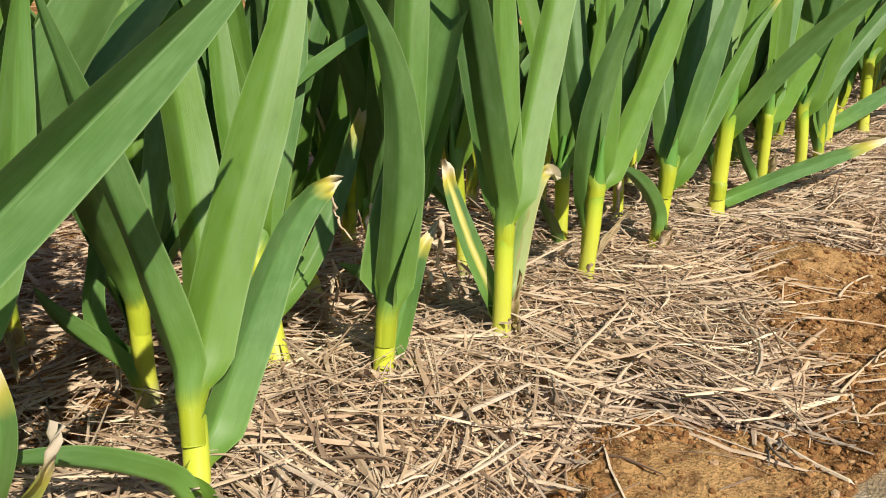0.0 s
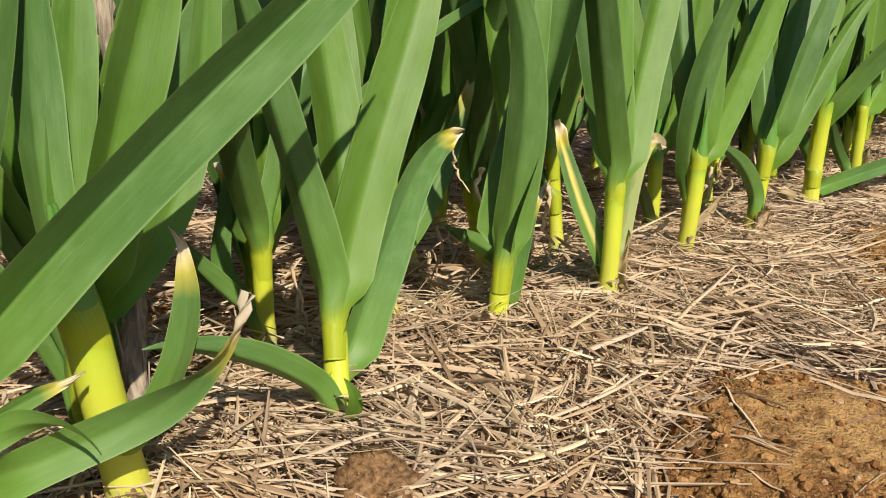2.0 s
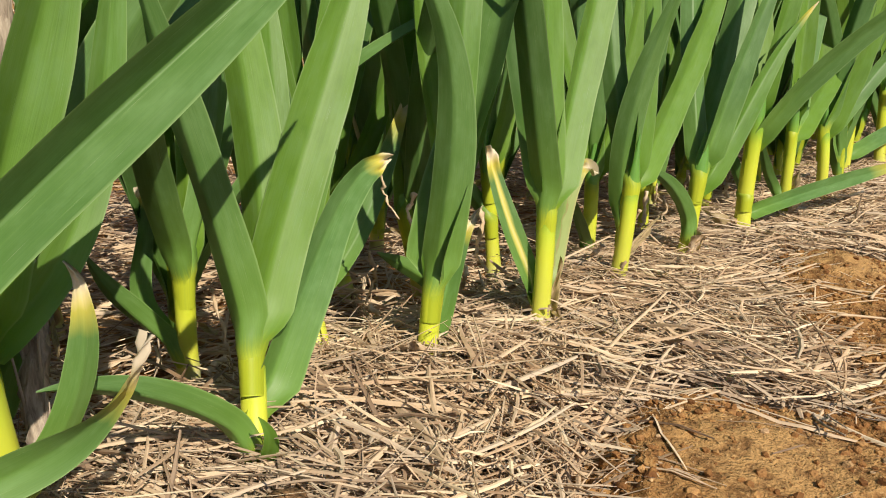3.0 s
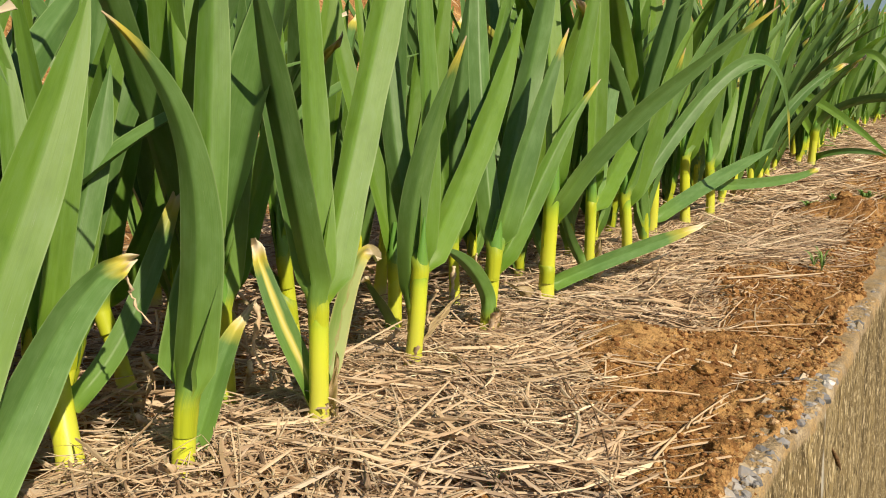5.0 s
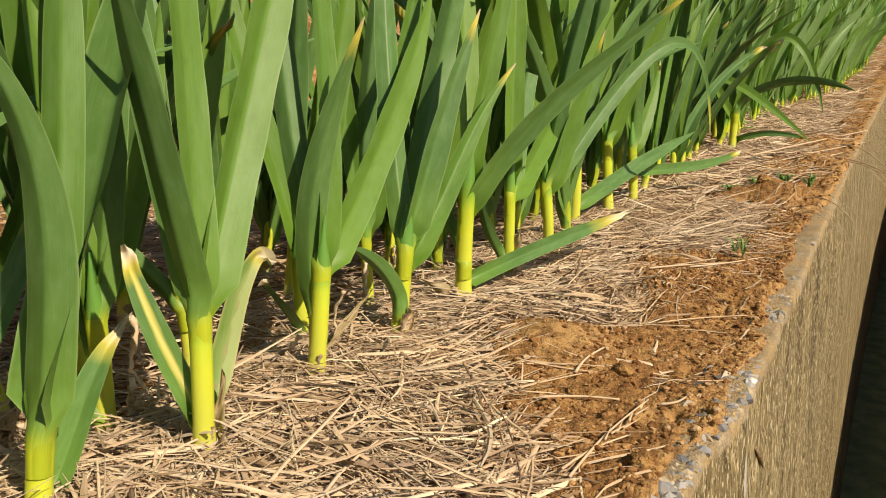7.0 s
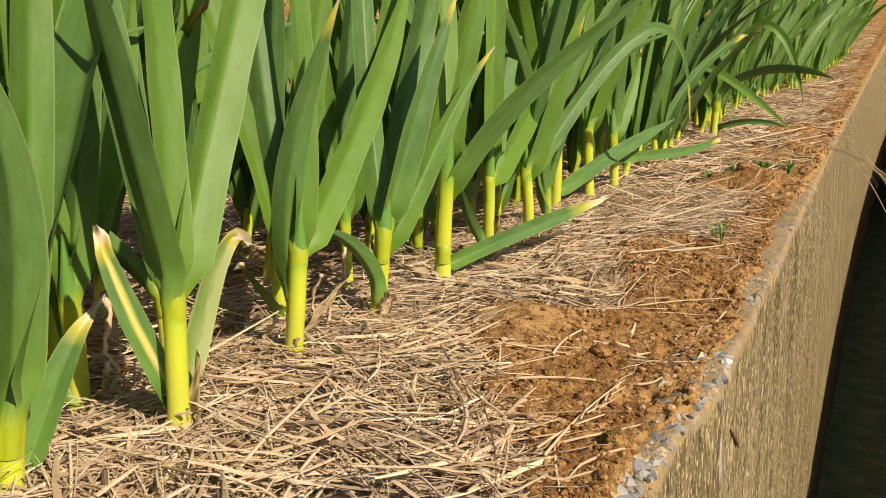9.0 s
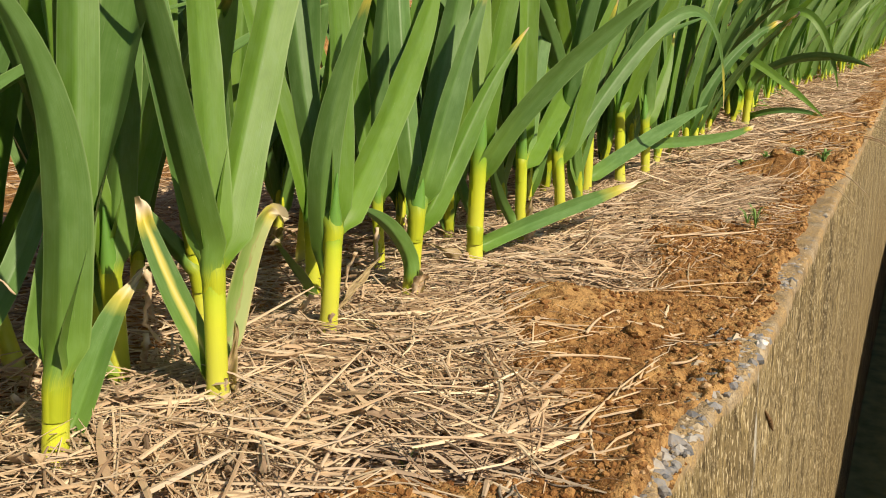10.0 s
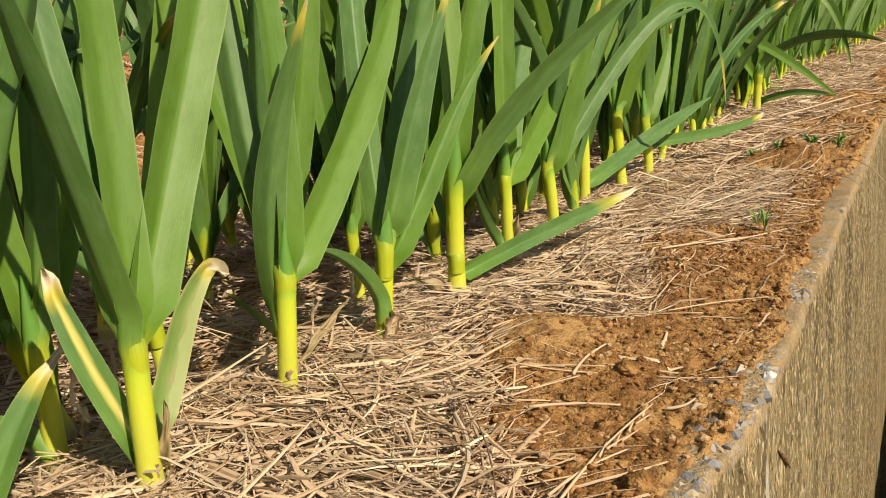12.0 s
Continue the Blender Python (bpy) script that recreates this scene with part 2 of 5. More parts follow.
def concrete_material():
    m, nt, b = material("old_concrete", 0.9, 0.2)
    cap = attribute(nt, "cap")
    streak = noise_tex(nt, 1.0, 4.0, stretch=(16, 16, 3.0))
    mottle = noise_tex(nt, 1.0, 4.0, stretch=(60, 60, 24))
    speck = noise_tex(nt, 1.0, 3.0, stretch=(330, 330, 95), rough=0.7)
    pit = noise_tex(nt, 1.0, 3.0, stretch=(270, 270, 70), rough=0.7)
    big = noise_tex(nt, 1.0, 4.0, stretch=(9, 9, 1.5))
    grit = noise_tex(nt, 520.0, 3.0)
    col = ramp(nt, streak, [(0.30, (0.085, 0.062, 0.030)), (0.45, (0.195, 0.145, 0.068)), (0.60, (0.32, 0.246, 0.118)), (0.75, (0.46, 0.37, 0.20))])
    col = mix(nt, grey_ramp(nt, big, 0.42, 0.60, 0.0, 0.35), col, (0.140, 0.104, 0.050))
    col = mix(nt, grey_ramp(nt, mottle, 0.52, 0.66, 0.0, 0.5), col, (0.50, 0.38, 0.17))
    col = mix(nt, grey_ramp(nt, mottle, 0.34, 0.46, 0.5, 0.0), col, (0.16, 0.120, 0.058))
    col = mix(nt, grey_ramp(nt, pit, 0.41, 0.47, 0.9, 0.0), col, (0.080, 0.058, 0.028))
    col = mix(nt, grey_ramp(nt, speck, 0.55, 0.61, 0.0, 0.85), col, (0.72, 0.60, 0.37))
    xyz = nt.nodes.new("ShaderNodeSeparateXYZ")
    nt.links.new(node(nt, "TexCoord").outputs["Object"], xyz.inputs[0])
    aside = math_node(nt, "ADD", math_node(nt, "SUBTRACT", xyz.outputs[1], LIME_Y), math_node(nt, "MULTIPLY", math_node(nt, "SUBTRACT", streak, 0.5), 0.05))
    run = math_node(nt, "MULTIPLY", grey_ramp(nt, math_node(nt, "ABSOLUTE", aside), 0.003, 0.010, 0.75, 0.0), grey_ramp(nt, mottle, 0.40, 0.55))
    col = mix(nt, run, col, (0.62, 0.60, 0.52))
    mortar = ramp(nt, noise_tex(nt, 45.0, 5.0), [(0.3, (0.27, 0.185, 0.085)), (0.5, (0.43, 0.325, 0.185)), (0.7, (0.60, 0.49, 0.33))])
    mortar = mix(nt, grey_ramp(nt, noise_tex(nt, 28.0, 5.0), 0.42, 0.58, 0.0, 0.85), mortar, (0.58, 0.385, 0.16))
    mortar = mix(nt, grey_ramp(nt, grit, 0.42, 0.6, 0.55, 0.0), mortar, (0.20, 0.17, 0.13))
    edge = math_node(nt, "ADD", cap, math_node(nt, "MULTIPLY", math_node(nt, "SUBTRACT", noise_tex(nt, 70.0, 4.0), 0.5), 0.9))
    col = mix(nt, grey_ramp(nt, edge, 0.40, 0.60, 0.0, 0.9), col, mortar)
    nt.links.new(col, b.inputs["Base Color"])
    h = math_node(nt, "ADD", math_node(nt, "ADD", speck, math_node(nt, "MULTIPLY", pit, 1.0)), math_node(nt, "ADD", math_node(nt, "MULTIPLY", grit, 0.4), math_node(nt, "MULTIPLY", mottle, 0.8)))
    bump(nt, b, h, 0.8, 0.004)
    return m


def pebble_material():
    m, nt, b = material("aggregate", 0.75, 0.3)
    g = nt.nodes.new("ShaderNodeNewGeometry")
    col = ramp(nt, g.outputs["Random Per Island"], [(0.0, (0.13, 0.14, 0.155)), (0.35, (0.25, 0.26, 0.28)), (0.6, (0.40, 0.39, 0.37)), (0.8, (0.42, 0.33, 0.20)), (1.0, (0.56, 0.48, 0.36))])
    nt.links.new(mix(nt, grey_ramp(nt, noise_tex(nt, 300.0, 3.0), 0.4, 0.7, 0.0, 0.5), col, (0.36, 0.28, 0.17)), b.inputs["Base Color"])
    bump(nt, b, noise_tex(nt, 500.0, 2.0), 0.5, 0.002)
    return m


def plain_material(name, lo, hi, scale, rough=0.8, stretch=None):
    m, nt, b = material(name, rough, 0.25)
    n = noise_tex(nt, scale, 4.0, stretch=stretch)
    nt.links.new(ramp(nt, n, [(0.3, lo), (0.7, hi)]), b.inputs["Base Color"])
    bump(nt, b, n, 0.6, 0.003)
    return m


LEAF = {
    "nor": leaf_material("garlic_leaf"),
    "yel": leaf_material("garlic_leaf_yellow_tip", tip=1, waxy=True),
    "tip": leaf_material("garlic_leaf_brown_tip", tip=1),
    "far": leaf_material("garlic_leaf_far", islands=True),
    "pal": leaf_material("garlic_leaf_fading", tip=3, fading=True),
    "fol": leaf_material("garlic_leaf_creased", waxy=True),
    "blu": leaf_material("garlic_leaf_waxy", waxy=True),
    "drt": leaf_material("garlic_leaf_dry_tip", tip=4, waxy=True),
    "tan": leaf_material("garlic_leaf_withered_tip", tip=2, waxy=True),
    "str": leaf_material("garlic_leaf_striped", tip=3, stripe=True, waxy=True),
    "dry": leaf_material("garlic_leaf_dead", dry=True),
}
STEM, STRAW, SOIL, CLOD = stem_material(), straw_material(), soil_material(), clod_material()
CONCRETE, PEBBLE = concrete_material(), pebble_material()
WEED = plain_material("weed_green", (0.13, 0.26, 0.06), (0.30, 0.47, 0.14), 120.0, 0.6)
DEAD_STALK = plain_material("dead_stalk", (0.13, 0.095, 0.065), (0.52, 0.44, 0.34), 190.0, 0.9, (1, 1, 0.06))
HUSK = plain_material("papery_husk", (0.47, 0.32, 0.17), (0.80, 0.67, 0.48), 80.0, 0.8)
CHIP = plain_material("white_stone", (0.62, 0.58, 0.52), (0.84, 0.80, 0.74), 200.0, 0.8)
DITCH = plain_material("mossy_ditch", (0.12, 0.14, 0.055), (0.28, 0.29, 0.12), 9.0, 0.95)
STONE = plain_material("brown_stone", (0.05, 0.026, 0.012), (0.38, 0.22, 0.10), 330.0, 0.9)

# ---- shape helpers ----
RNG = np.random.default_rng(7)


def sstep(a, b, v):
    q = np.clip((np.asarray(v, float) - a) / (b - a), 0, 1)
    return q * q * (3 - 2 * q)


def lattice(ix, iy, seed):
    h = np.sin(ix * 127.1 + iy * 311.7 + seed * 74.7) * 43758.5453
    return h - np.floor(h)


def vnoise(x, y, scale, seed=0, octaves=3):
    """Smooth value noise from -1 to 1."""
    total, amp, norm = 0.0, 1.0, 0.0
    x, y = np.asarray(x, float) * scale, np.asarray(y, float) * scale
    turn = 0.5 + seed * 0.77
    x, y = x * math.cos(turn) - y * math.sin(turn), x * math.sin(turn) + y * math.cos(turn)
    for o in range(octaves):
        ix, iy = np.floor(x), np.floor(y)
        fx, fy = x - ix, y - iy
        fx, fy = fx * fx * (3 - 2 * fx), fy * fy * (3 - 2 * fy)
        a, b = lattice(ix, iy, seed + o), lattice(ix + 1, iy, seed + o)
        c, d = lattice(ix, iy + 1, seed + o), lattice(ix + 1, iy + 1, seed + o)
        total = total + amp * ((a * (1 - fx) + b * fx) * (1 - fy) + (c * (1 - fx) + d * fx) * fy)
        norm += amp
        amp, x, y = amp * 0.5, (x * 0.80 - y * 0.60) * 2.03 + 17.3, (x * 0.60 + y * 0.80) * 2.03 + 5.1
    return 2 * total / norm - 1


def edge_x(y):
    """The wall's outer top edge."""
    y = np.clip(np.asarray(y, float), -60, 12)
    return -0.097 + 0.0350 * y - 0.010 * sstep(0.77, 0.68, y) + 0.003 * np.maximum(0, y - 2) ** 2


def bed_z(x, y):
    """Large shape of the bed and of the bank behind it."""
    x, y = np.asarray(x, float), np.asarray(y, float)
    yy = np.clip(y, -9, 16)
    return 0.02 * np.maximum(0, yy - 1) + 0.008 * np.maximum(0, yy - 3) ** 2 - 0.035 * sstep(0.42, 0.55, -x) + 1.5 * sstep(1.6, 3.6, -x)


def straw_cover(x, y):
    """How thickly straw lies, 0 to 1: full between the plants, thin on the soil strip along the wall."""
    u = edge_x(y) - np.asarray(x, float)
    limit = np.interp(y, (0.2, 0.36, 0.40, 0.43, 0.47, 0.51, 0.54, 0.56, 0.62, 0.657, 0.69, 0.736, 0.80, 0.88, 0.968, 1.03, 1.1, 1.24, 1.35, 1.70, 1.78, 1.92, 2.03, 2.20, 2.31, 2.50, 2.62, 2.85, 2.96, 3.18, 3.35, 3.8), (0.15, 0.13, 0.15, 0.165, 0.17, 0.16, 0.11, 0.078, 0.088, 0.113, 0.16, 0.185, 0.19, 0.17, 0.135, 0.15, 0.18, 0.20, 0.11, 0.10, 0.22, 0.22, 0.09, 0.09, 0.22, 0.22, 0.09, 0.09, 0.22, 0.22, 0.10, 0.12)) + 0.022 * vnoise(x, y, 16.0, 3, 3)
    bare = np.exp(-(((x + 0.250) / 0.068) ** 2 + ((y - 0.862) / 0.062) ** 2)) + 0.8 * np.exp(-(((x + 0.21) / 0.06) ** 2 + ((y - 1.235) / 0.05) ** 2))
    patches = 0.05 * sstep(0.0, 0.5, vnoise(x, y, 9.0, 8, 2)) * sstep(0.02, 0.05, u) * sstep(0.48, 0.6, y)
    return np.clip(np.maximum(sstep(limit - 0.03, limit + 0.035, u), patches) - 2.2 * bare, 0.0, 1)


def packed(x, y):
    """Where the soil lies smooth and packed, 0 to 1."""
    return np.clip(1.3 * np.exp(-(((x + 0.175) / 0.055) ** 2 + ((y - 0.455) / 0.065) ** 2)) + 1.2 * np.exp(-(((x + 0.250) / 0.055) ** 2 + ((y - 0.862) / 0.050) ** 2)), 0, 1)


def soil_z(x, y):
    x, y = np.asarray(x, float), np.asarray(y, float)
    u = edge_x(y) - x
    bare = 1 - straw_cover(x, y)
    near = sstep(6.0, 2.0, y)
    lumps = 0.007 * (1 + 1.0 * sstep(1.35, 1.8, y)) * vnoise(x, y, 14, 11, 3) + 0.003 * vnoise(x, y, 60, 12, 3) * near + 0.0022 * vnoise(x, y, 170, 13, 2) * near
    lumps = lumps * (0.35 + 0.65 * bare) * (1 - 0.55 * packed(x, y))
    heap = 0.006 * np.exp(-(((x + 0.19) / 0.05) ** 2 + ((y - 0.46) / 0.06) ** 2)) + 0.020 * np.exp(-(((x + 0.257) / 0.045) ** 2 + ((y - 0.862) / 0.048) ** 2))
    heap = heap + 0.032 * np.exp(-(((x + 0.125) / 0.075) ** 2 + ((y - 1.84) / 0.055) ** 2)) + 0.032 * np.exp(-(((x + 0.10) / 0.085) ** 2 + ((y - 2.40) / 0.075) ** 2)) + 0.034 * np.exp(-(((x + 0.09) / 0.085) ** 2 + ((y - 3.05) / 0.10) ** 2)) + 0.012 * np.exp(-(((x + 0.15) / 0.06) ** 2 + ((y - 1.12) / 0.07) ** 2))
    lip = np.interp(y, (0.3, 0.4, 0.55, 0.7, 0.85, 1.2, 1.5, 1.9, 2.4), (0.02, 0.034, 0.026, 0.012, 0.018, 0.026, 0.036, 0.018, 0.014)) + 0.013 * vnoise(y, y * 0.7, 17, 6, 3)
    rim = -0.016 * sstep(lip, lip - 0.008, u) + 0.005 * sstep(0.06, 0.015, u) + 0.004 * vnoise(y, y * 0.3, 22, 5, 2) * sstep(0.07, 0.02, u)
    pits = np.maximum(0, vnoise(x, y, 75, 14, 3) - 0.12) * sstep(-0.3, 0.3, vnoise(x, y, 13, 15, 2))
    rim = rim - 0.020 * pits * bare * near * (1 - 0.6 * packed(x, y))
    return bed_z(x, y) - 0.022 + 0.023 * bare + lumps + heap + rim


def np_mesh(name, verts, quads, mat, smooth=False, tris=None):
    me = bpy.data.meshes.new(name)
    verts = np.ascontiguousarray(verts, np.float32).reshape(-1, 3)
    idx, start = [], []
    sizes = []
    if quads is not None and len(quads):
        idx.append(np.asarray(quads).reshape(-1)), sizes.append(np.full(len(quads), 4))
    if tris is not None and len(tris):
        idx.append(np.asarray(tris).reshape(-1)), sizes.append(np.full(len(tris), 3))
    idx, sizes = np.concatenate(idx).astype(np.int32), np.concatenate(sizes)
    start = np.concatenate([[0], np.cumsum(sizes)[:-1]]).astype(np.int32)
    me.vertices.add(len(verts)), me.loops.add(len(idx)), me.polygons.add(len(sizes))
    me.vertices.foreach_set("co", verts.reshape(-1))
    me.loops.foreach_set("vertex_index", idx)
    me.polygons.foreach_set("loop_start", start)
    me.polygons.foreach_set("use_smooth", np.full(len(sizes), smooth))
    me.update(calc_edges=True)
    me.validate()
    me.materials.append(mat)
    return me


def grid_quads(n, m, closed=False):
    """Quads of n rows by m columns."""
    a = np.arange(n - 1)[:, None] * m
    j = np.arange(m if closed else m - 1)[None, :]
    k = (j + 1) % m
    return np.stack([a + j, a + k, a + m + k, a + m + j], -1).reshape(-1, 4)


def part(name, me, parent=None, label=""):
    ob = new(name, me)
    if parent is not None:
        ob.parent = parent
    return tagged(ob, label)


def float_attribute(me, name, values):
    a = me.attributes.new(name, "FLOAT", "POINT")
    a.data.foreach_set("value", np.ascontiguousarray(values, np.float32).reshape(-1))


# ---- garlic plants ----
def leaf_mesh(start, c1, c2, tip, width, face, style, radius, segs=30, fold=0.42, seed=0, sheath=(0, 0, 0)):
    """One blade: a folded ribbon on a curve that leaves the stem as a sheath and tapers to the tip. face: heading of its upper side."""
    p0 = np.array(start, float)
    p1, p2, p3 = p0 + np.array(c1), p0 + np.array(c2), p0 + np.array(tip)
    t = np.linspace(0, 1, segs + 1)[:, None]
    c = (1 - t) ** 3 * p0 + 3 * t * (1 - t) ** 2 * p1 + 3 * t * t * (1 - t) * p2 + t ** 3 * p3
    # the sheath, down along the stem
    down = np.array(sheath, float)
    low_end = float(np.linalg.norm(down))
    if low_end > 0.004:
        c = np.concatenate([p0 - down * np.linspace(1, 0.2, 5)[:, None], c])
    else:
        low_end = 0.0
    if style == "pal":
        # the dead end folds over and hangs
        flow = np.diff(c, axis=0)
        k = np.linspace(0, 1, len(flow))
        bend = sstep(0.84, 0.97, k)[:, None]
        size = np.linalg.norm(flow, axis=1)[:, None]
        flow = flow * (1 - bend) + bend * size * np.array([0.45, 0.35, -0.75]) * 0.85
        c = np.concatenate([c[:1], c[:1] + np.cumsum(flow, 0)])
    n = len(c)
    d = np.concatenate([[0], np.cumsum(np.linalg.norm(np.diff(c, axis=0), axis=1))])
    length = d[-1] - low_end
    s = np.clip((d - low_end) / length, 0, 1)
    tan = np.gradient(c, d, axis=0)
    tan /= np.linalg.norm(tan, axis=1)[:, None]
    rng = np.random.default_rng(seed + int(width * 1e5) + int(abs(face)) * 13)
    turn = np.radians(face + (0 if style == "fol" else 1) * rng.uniform(-14, 14) * s * 1.5)
    f = np.stack([np.cos(turn), np.sin(turn), (-0.05 if style == "fol" else 0.35) + 0 * s], 1)
    w = np.cross(tan, f)
    w /= np.linalg.norm(w, axis=1)[:, None] + 1e-9
    nrm = np.cross(w, tan)
    m = 27 if style == "fol" else 15
    v = np.linspace(-1, 1, m)
    grow = sstep(0.0, min(0.5, 0.021 / length), s)
    taper = 1 - np.clip((s - 0.5) / 0.5, 0, 1) ** 1.9 * 0.95
    if style in ("yel", "tip"):
        taper = 1 - 0.96 * np.clip((s - 0.34) / 0.66, 0, 1) ** 1.5
    if style in ("drt", "str", "pal"):
        taper = (1 - 0.62 * np.clip((s - 0.45) / 0.55, 0, 1) ** 1.6) * np.sqrt(np.clip((1.004 - s) / 0.05, 0, 1))
    if style == "dry":
        taper = taper * (0.8 + 0.3 * np.sin(s * 9 + seed))
    half = (1.25 * radius * (1 - grow) + 0.5 * width * grow) * taper
    ripple = 1 + 0.012 * np.sin(s * length * 60 + rng.uniform(0, 6)) * grow
    fold_s = fold * rng.uniform(0.75, 1.75) * (1.25 - 0.75 * s)
    if style == "fol":
        fold_s = 1.12 + 0 * s
    if style in ("dry", "drt", "tan", "pal"):
        fold_s = fold_s + 0.5 * sstep(0.7, 1.0, s)
    lat = half[:, None] * ripple[:, None] * v * (1 - 0.12 * fold_s[:, None])
    dep = half[:, None] * fold_s[:, None] * (np.abs(v) ** (1.02 if style == "fol" else 1.14))[None, :] * 0.85
    wave = 0.035 * half[:, None] * np.sin(s * length * 75 + rng.uniform(0, 6))[:, None] * (v ** 3)[None, :]
    ang = v * 1.75
    r = radius * (0.92 + (0.098 + 0.01 * rng.random()) * sstep(0.0, 0.022, d))[:, None]
    arc_lat, arc_dep = r * np.sin(ang), -r * np.cos(ang)
    wrap = (1 - sstep(0.15, 1.0, s / min(0.35, 0.028 / length)))[:, None]
    lat = lat * (1 - wrap) + arc_lat * wrap
    dep = (dep + wave) * (1 - wrap) + arc_dep * wrap
    top = c[:, None, :] + lat[..., None] * w[:, None, :] + dep[..., None] * nrm[:, None, :]
    if style in ("drt", "str", "tan", "dry", "pal"):
        rough = 0.0036 * sstep(0.80, 1.0, s)[:, None, None] if style != "dry" else 0.0016
        ph = rng.uniform(0, 6.3, 6)
        wav = np.sin(v[None, :] * 3.1 + s[:, None] * length * 130 + ph[0]) + 0.7 * np.sin(v[None, :] * 5.3 - s[:, None] * length * 210 + ph[1])
        top = top + (wav[..., None] * nrm[:, None, :] + 0.5 * np.sin(s * length * 170 + ph[2])[:, None, None] * w[:, None, :]) * rough * 0.8
    thick = (0.0011 * (1 - np.abs(v)))[None, :] * (1 - 0.6 * s)[:, None]
    low = top - thick[..., None] * nrm[:, None, :]
    ring = np.concatenate([top, low[:, ::-1]], 1)
    verts = ring.reshape(-1, 3)
    # upper and lower skin meet at sharp edges
    skin = grid_quads(n, 2 * m).reshape(n - 1, 2 * m - 1, 4)
    quads = np.concatenate([skin[:, :m - 1], skin[:, m:]], 1).reshape(-1, 4)
    me = np_mesh("leaf", verts, quads, LEAF[style], True)
    vv = np.concatenate([v, v[::-1]])
    float_attribute(me, "along", np.repeat(s, 2 * m))
    float_attribute(me, "across", np.tile(vv, n))
    float_attribute(me, "reach", np.repeat(np.maximum(d - low_end + (0.005 if low_end else 0), 0), 2 * m))
    return me


def stem_mesh(axis, radius, seed=0, crown=1.5):
    """Stem of rolled sheaths: a slightly swollen foot, a straight shaft and a green top that narrows between the leaves."""
    m = 24
    s = np.concatenate([np.linspace(-0.10, 1.0, 13), np.linspace(1.04, crown, 9)])
    n = len(s)
    rng = np.random.default_rng(seed + 5)
    a = np.linspace(0, 2 * np.pi, m, endpoint=False)
    flare = (1 + 0.16 * np.exp(-(np.maximum(s, 0) / 0.14) ** 2)) * (1 - 0.88 * sstep(0.92, crown + 0.1, s))
    squash = 0.04 + 0.45 * sstep(1.0, crown, s)
    r = radius * flare[:, None] * (1 + squash[:, None] * np.cos(2 * a + rng.uniform(0, 6))[None, :])
    ax = np.array(axis)
    bow = 0.003 * np.sin(np.clip(s, 0, 1) * np.pi) * rng.uniform(-1, 1)
    c = s[:, None] * ax + np.stack([bow, -bow, 0 * s], 1)
    verts = c[:, None, :] + np.stack([r * np.cos(a), r * np.sin(a), 0 * r], -1)
    me = np_mesh("stem", verts.reshape(-1, 3), grid_quads(n, m, True), STEM, True)
    float_attribute(me, "along", np.repeat(np.clip(s / 1.5, 0, 1), m))
    float_attribute(me, "reach", np.repeat(np.clip(s, 0, 1) * np.linalg.norm(ax), m))
    return me


PLACES = []
PART_LABEL = {"nor": "", "blu": "", "pal": "fading pale leaf with a dry crumpled tip", "fol": "leaf sharply creased along its midrib", "yel": "green leaf with a yellowed tip", "tip": "green leaf with a brown tip", "drt": "pale leaf with a dry tan tip",
              "tan": "green leaf with a withered tip", "str": "leaf with a yellow stripe and dry tip", "dry": "dead tan leaf"}
GROUP = "garlic plants in the bed"


def garlic(place, axis, radius, leaves, label, crown=1.5):
    """A plant at place. axis: its stem, from the ground up; leaves: (share of the stem, three handles of the curve, width, facing, look)."""
    PLACES.append(place)
    plant = new("garlic_plant")
    plant.location = place
    tagged(plant, label, "garlic plant", GROUP)
    part("stem", stem_mesh(axis, radius, len(PLACES), crown), plant, "yellow-green stem")
    for i, (k, c1, c2, tip, width, face, style) in enumerate(leaves):
        start = tuple(k * a for a in axis)
        tall = math.sqrt(sum(a * a for a in axis))
        grip = min(0.026, 0.32 * k * tall) / tall if style != "dry" else 0
        me = leaf_mesh(start, c1, c2, tip, width, face, style, radius * (1 + 0.008 * i), seed=i, sheath=[grip * a for a in axis])
        part("leaf", me, plant, PART_LABEL[style])
    return plant


garlic((-0.406, 0.426, -0.01), (-0.003, 0.01, 0.055), 0.0074, [
    (1.00, (0.008, 0.006, 0.081), (0.029, 0.023, 0.186), (-0.031, -0.019, 0.247), 0.032, 108, "yel"),
    # the darker waxy colour also stands for shade on this blade's face
    (1.00, (-0.006, 0.047, 0.109), (-0.008, 0.095, 0.221), (-0.02, 0.134, 0.333), 0.054, -106, "blu"),
    (0.30, (-0.016, 0.044, 0.018), (-0.049, 0.074, 0.054), (-0.047, 0.119, 0.077), 0.019, -40, "tan"),
    (1.00, (0, 0.034, 0.118), (-0.025, 0.057, 0.243), (-0.038, 0.084, 0.361), 0.026, 133, "nor"),
], "green garlic plant with a tall folded front leaf and husked base", 1.14)
